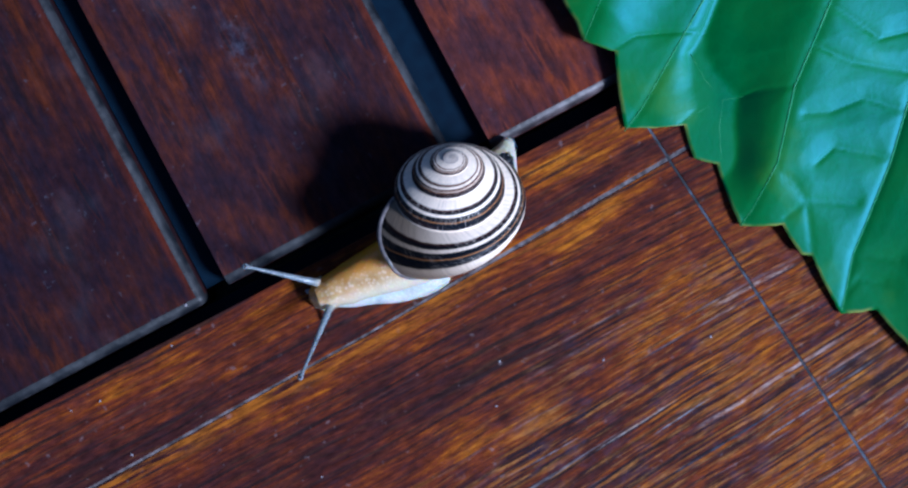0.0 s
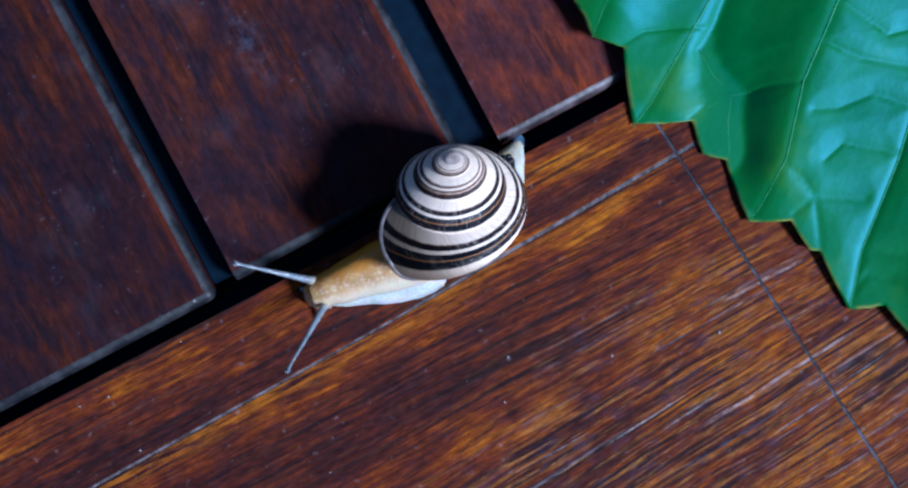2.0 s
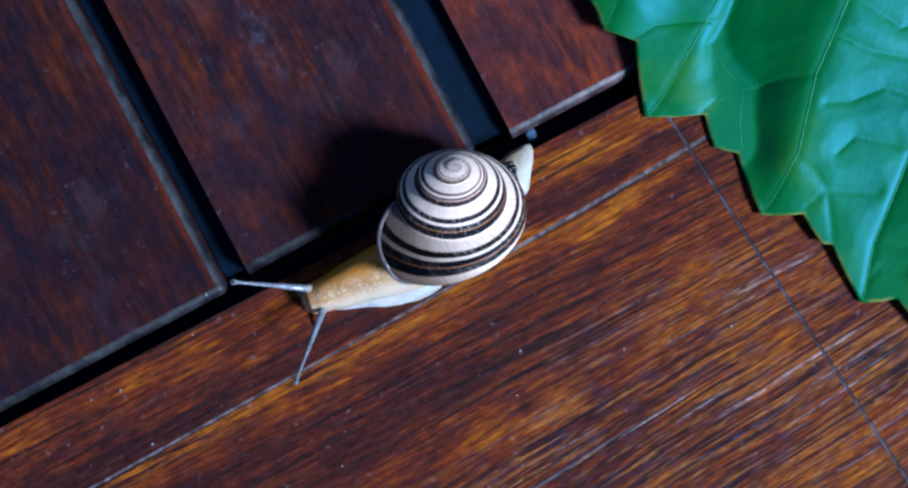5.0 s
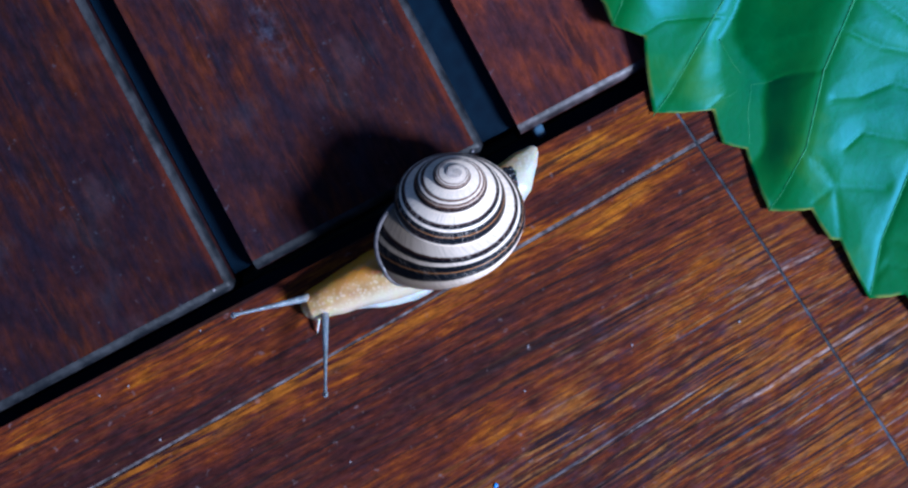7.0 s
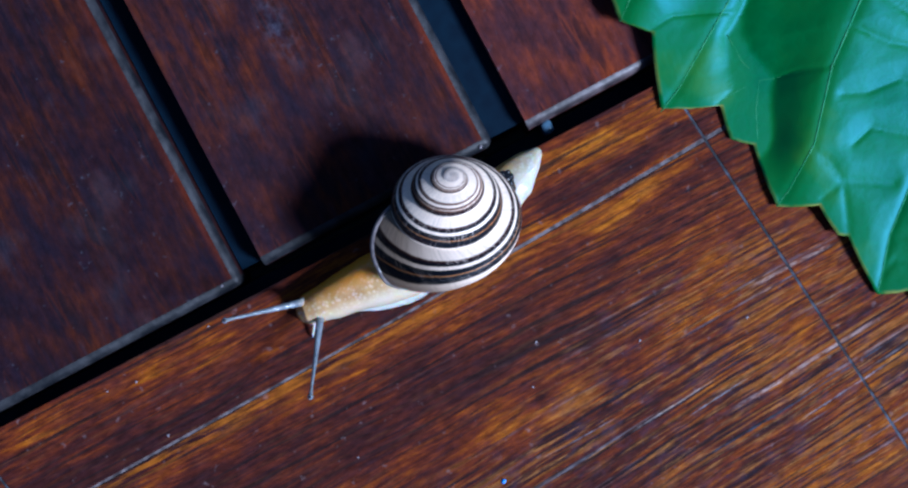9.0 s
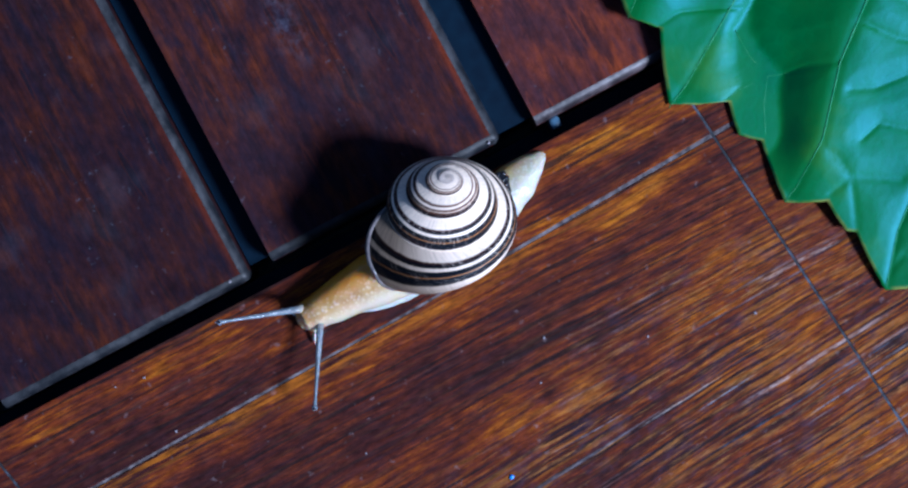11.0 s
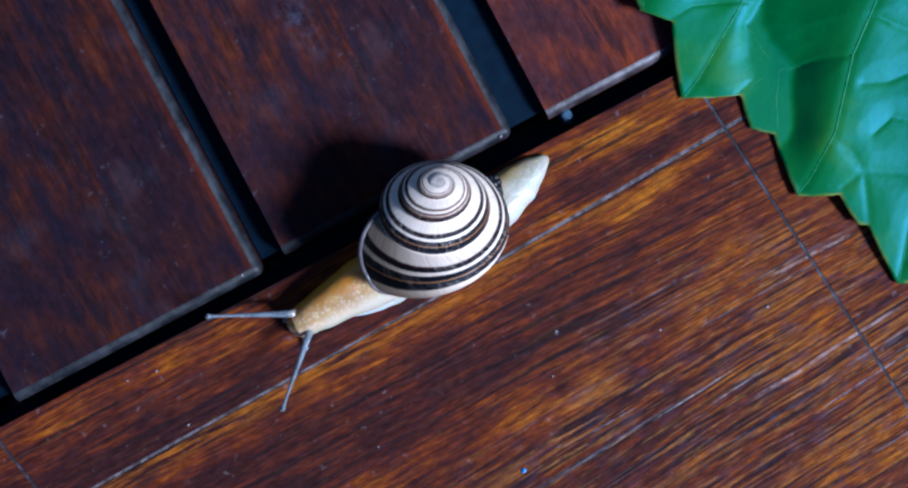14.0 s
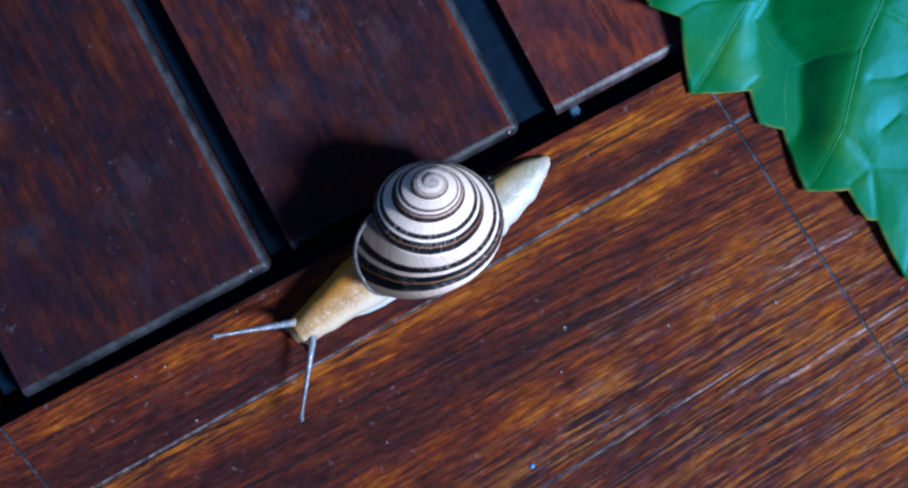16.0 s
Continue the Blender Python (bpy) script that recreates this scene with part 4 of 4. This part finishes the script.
# ---------------------------------------------------------------- small things on the boards
def speck(x, y, z, size, mat, label, name="dust_speck", seed=0):
    b = bmesh.new()
    bmesh.ops.create_icosphere(b, subdivisions=2, radius=size * 0.5 * MM)
    for v in b.verts:
        v.co *= 1 + 0.5 * noise.noise(v.co * 2500 + Vector((seed, 0, 0)))
        v.co.z *= 0.35
    low = min(v.co.z for v in b.verts)
    for v in b.verts:
        v.co.z -= low
    ob = part(name, b, mat)
    ob.matrix_world = pose(x * MM, y * MM, z * MM, 0, 0, seed * 37)
    return tagged(ob, label, "speck", "specks on the boards")


for i, (x, y, z, s) in enumerate(((43.7, -11.5, 0, 0.45), (11.3, -22.0, 0, 0.36), (-37.9, -12.9, 0, 0.34), (-48.8, -21.3, 0, 0.36), (-44.0, -29.4, 0, 0.42),
                                  (11.8, -15.2, 0, 0.40), (-15.2, -32.7, 0, 0.30), (-53.2, -22.7, 0, 0.30), (27.5, -15.0, 0, 0.40), (-35.9, -6.7, -0.85, 0.42),
                                  (3.4, 14.4, -0.65, 0.50), (27.9, 27.4, -0.95, 0.45))):
    speck(x, y, z, s, DUST, "tiny pale speck of dust on the wood", seed=i)
speck(6.9, -36.3, 0, 0.75, BLUE, "tiny bright blue flake on the wood", "blue_flake", 5)


def clip():
    """A small plastic clip of the carrier, wedged in the gap under a slat's corner."""
    b = bmesh.new()
    rings = []
    for z, w in ((-7.0, 1.0), (-3.2, 1.0), (-2.5, 0.9), (-2.2, 0.55)):
        rings.append([Vector((math.copysign(abs(math.cos(u)) ** 0.6, math.cos(u)) * w * 0.9, math.copysign(abs(math.sin(u)) ** 0.6, math.sin(u)) * w * 1.1, z)) * MM
                      for u in (k * math.tau / 20 for k in range(20))])
    loft(b, rings)
    bmesh.ops.recalc_face_normals(b, faces=b.faces)
    ob = part("plastic_clip", b, CLIP)
    ob.matrix_world = pose(13.6 * MM, 17.6 * MM, 0, 0, 0, SLAT_TURN)
    return tagged(ob, "small blue-grey plastic clip in the gap under a slat", "clip")


clip()


# ---------------------------------------------------------------- movement
def motions():
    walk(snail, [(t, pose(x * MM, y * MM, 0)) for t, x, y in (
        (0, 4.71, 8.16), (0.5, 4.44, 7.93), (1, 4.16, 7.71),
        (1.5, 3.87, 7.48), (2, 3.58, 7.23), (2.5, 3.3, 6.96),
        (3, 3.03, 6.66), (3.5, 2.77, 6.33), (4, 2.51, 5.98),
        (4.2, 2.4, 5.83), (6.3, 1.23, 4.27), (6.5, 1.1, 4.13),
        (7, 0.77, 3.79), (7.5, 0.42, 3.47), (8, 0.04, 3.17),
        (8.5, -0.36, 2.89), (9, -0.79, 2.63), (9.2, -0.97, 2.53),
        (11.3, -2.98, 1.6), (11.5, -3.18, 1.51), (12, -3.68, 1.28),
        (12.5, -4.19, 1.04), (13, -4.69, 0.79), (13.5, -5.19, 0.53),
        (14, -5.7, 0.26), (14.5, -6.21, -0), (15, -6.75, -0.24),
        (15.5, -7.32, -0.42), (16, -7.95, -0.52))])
    # the shell is drawn along, leaning and swinging a little
    walk(shell, [(t, pose(x * MM, y * MM, 8.5 * MM, -lean, 0, turn)) for t, x, y, lean, turn in (
        (0, 0.24, -0.57, 40.5, 2.5), (1, 0.28, -0.51, 40.5, 2.3), (2, 0.29, -0.48, 40.5, 2.1), (3, 0.18, -0.41, 40.0, 1.2),
        (4, 0.07, -0.34, 39.5, 0.4), (5, -0.04, -0.26, 38.8, -0.7), (6, -0.18, -0.17, 38.2, -1.8), (7, -0.30, -0.07, 37.5, -2.7),
        (8, -0.36, 0.01, 37.0, -3.2), (9, -0.44, 0.08, 36.6, -3.8), (10, -0.41, 0.09, 36.4, -3.7), (11, -0.43, 0.12, 36.3, -3.6),
        (12, -0.44, 0.13, 36.2, -3.5), (13, -0.40, 0.10, 36.2, -3.1), (14, -0.35, 0.08, 36.2, -2.8), (15, -0.27, 0.08, 36.2, -2.3),
        (16, -0.15, 0.14, 36.2, -1.8))])
    walk(neck, [(t, pose(x * MM, y * MM, 0, 0, 0, a)) for t, x, y, a in (
        (0, -18.94, -13.02, -158.61), (0.5, -19.23, -12.92, -158.76), (1, -19.39, -12.76, -159),
        (1.5, -19.52, -12.63, -159.65), (2, -19.88, -12.51, -160.67), (2.5, -20.11, -12.44, -161.1),
        (3, -20.11, -12.3, -161.32), (3.5, -20.12, -12.2, -161.15), (4, -20.33, -12.21, -161.31),
        (4.2, -20.36, -12.23, -161.1), (6.3, -20.56, -12.37, -159.01), (6.5, -20.56, -12.39, -158.81),
        (7, -20.56, -12.41, -158.5), (7.5, -20.68, -12.38, -158.46), (8, -20.8, -12.4, -158.67),
        (8.5, -20.86, -12.42, -158.87), (9, -20.9, -12.55, -158.48), (9.2, -20.85, -12.61, -157.99),
        (11.3, -20.17, -13.35, -152.7), (11.5, -20.1, -13.42, -152.19), (12, -20.26, -13.52, -151.8),
        (12.5, -20.56, -13.44, -151.82), (13, -20.66, -13.48, -152.17), (13.5, -20.73, -13.58, -152.09),
        (14, -20.46, -13.7, -151.15), (14.5, -20.06, -13.87, -149.67), (15, -19.74, -14.06, -147.59),
        (15.5, -19.47, -14.31, -145.44), (16, -19.15, -14.51, -144.12))])
    walk(foot, [(t, pose(0, y * MM, 0)) for t, y in ((0, 0.5), (4, 0.4), (6.5, -0.3), (9, -0.6), (12, -0.75), (16, -0.75))])
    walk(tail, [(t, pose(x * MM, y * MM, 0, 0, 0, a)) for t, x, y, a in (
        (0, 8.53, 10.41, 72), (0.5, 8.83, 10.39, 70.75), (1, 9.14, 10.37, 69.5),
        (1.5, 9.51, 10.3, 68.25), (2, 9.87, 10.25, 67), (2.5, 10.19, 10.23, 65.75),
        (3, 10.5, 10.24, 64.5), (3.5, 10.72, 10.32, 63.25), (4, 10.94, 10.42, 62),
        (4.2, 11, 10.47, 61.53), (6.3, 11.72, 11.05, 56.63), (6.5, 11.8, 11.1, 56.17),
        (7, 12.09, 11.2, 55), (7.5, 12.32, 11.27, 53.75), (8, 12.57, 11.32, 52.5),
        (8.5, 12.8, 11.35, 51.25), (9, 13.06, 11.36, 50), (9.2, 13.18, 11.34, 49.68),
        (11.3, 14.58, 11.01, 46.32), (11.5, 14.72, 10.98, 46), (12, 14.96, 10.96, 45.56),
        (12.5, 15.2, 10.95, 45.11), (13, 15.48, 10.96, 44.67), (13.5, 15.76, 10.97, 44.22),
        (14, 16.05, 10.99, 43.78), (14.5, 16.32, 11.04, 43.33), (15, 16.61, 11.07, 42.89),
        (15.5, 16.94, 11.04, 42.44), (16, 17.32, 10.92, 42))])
    walk(feelers[0], [(t, pose(x * MM, y * MM, z * MM, 0, -p, a)) for t, x, y, z, p, a in (
        (0, -19.72, -11.51, 4.3, 35.19, 165.4), (0.5, -19.91, -11.44, 4.3, 36.07, 164.74), (1, -20.08, -11.25, 4.3, 34.12, 163.09),
        (1.5, -20.1, -11.05, 4.3, 24.98, 163.26), (2, -20.66, -10.9, 4.3, 27.54, 166.21), (2.5, -20.82, -10.85, 4.3, 24.39, 165.88),
        (3, -20.79, -10.71, 4.3, 30.67, 164.95), (3.5, -20.83, -10.69, 4.3, 32.65, 167.01), (4, -21.08, -10.69, 4.3, 33.05, 169.05),
        (4.2, -21.13, -10.75, 4.3, 33.59, 169.58), (6.3, -21.61, -11.31, 4.3, 32.32, 188.03), (6.5, -21.64, -11.37, 4.3, 32.64, 190.86),
        (7, -21.68, -11.45, 4.3, 35.08, 192.82), (7.5, -21.82, -11.42, 4.3, 34.02, 192.01), (8, -21.88, -11.41, 4.3, 32.76, 192.07),
        (8.5, -21.97, -11.43, 4.3, 30.27, 192.04), (9, -22.04, -11.59, 4.3, 29.25, 192.77), (9.2, -21.99, -11.66, 4.3, 28.44, 192.59),
        (11.3, -21.37, -12.51, 4.3, 22.37, 188.53), (11.5, -21.3, -12.59, 4.3, 22.37, 188.83), (12, -21.44, -12.59, 4.3, 19.63, 183.32),
        (12.5, -21.7, -12.38, 4.3, 20.76, 181.95), (13, -21.77, -12.36, 4.3, 17.12, 179.79), (13.5, -21.84, -12.39, 4.3, 8.53, 178.8),
        (14, -21.57, -12.61, 4.3, 1.94, 181.77), (14.5, -21.24, -12.84, 4.3, 17.67, 185.11), (15, -21.01, -13.23, 4.3, 26.05, 187.72),
        (15.5, -20.75, -13.54, 4.3, 26.85, 188.6), (16, -20.36, -13.75, 4.3, 24.39, 189.14))])
    walk(feelers[1], [(t, pose(x * MM, y * MM, z * MM, 0, -p, a)) for t, x, y, z, p, a in (
        (0, -18.14, -14.54, 4.3, 31.7, -110.81), (0.5, -18.53, -14.4, 4.3, 29.05, -114.17), (1, -18.69, -14.27, 4.3, 33.8, -115.21),
        (1.5, -18.92, -14.21, 4.3, 34.98, -117.78), (2, -19.08, -14.12, 4.3, 34.87, -117.95), (2.5, -19.37, -14.01, 4.3, 35.95, -117.64),
        (3, -19.41, -13.88, 4.3, 34.88, -114.88), (3.5, -19.38, -13.71, 4.3, 33.47, -113.54), (4, -19.57, -13.72, 4.3, 32.43, -113.06),
        (4.2, -19.57, -13.7, 4.3, 31.3, -112.98), (6.3, -19.49, -13.43, 4.3, 26.45, -92.83), (6.5, -19.47, -13.41, 4.3, 23.04, -90.28),
        (7, -19.44, -13.36, 4.3, 21.05, -88.05), (7.5, -19.52, -13.33, 4.3, 25.27, -87.82), (8, -19.7, -13.39, 4.3, 27.83, -90.44),
        (8.5, -19.73, -13.4, 4.3, 27.14, -93.16), (9, -19.74, -13.5, 4.3, 25.08, -95.09), (9.2, -19.68, -13.55, 4.3, 26.16, -95.04),
        (11.3, -18.95, -14.18, 4.3, 6, -93.2), (11.5, -18.87, -14.24, 4.3, 10.48, -94.01), (12, -19.07, -14.43, 4.3, 19.07, -99.11),
        (12.5, -19.4, -14.49, 4.3, 0.35, -104.53), (13, -19.53, -14.59, 4.3, 17.21, -108.8), (13.5, -19.6, -14.75, 4.3, 21.51, -111.76),
        (14, -19.34, -14.78, 4.3, 22.66, -107.89), (14.5, -18.87, -14.88, 4.3, 19.63, -104.18), (15, -18.44, -14.88, 4.3, 19.72, -99.87),
        (15.5, -18.18, -15.06, 4.3, 20.48, -96.64), (16, -17.92, -15.27, 4.3, 0, -98.19))])


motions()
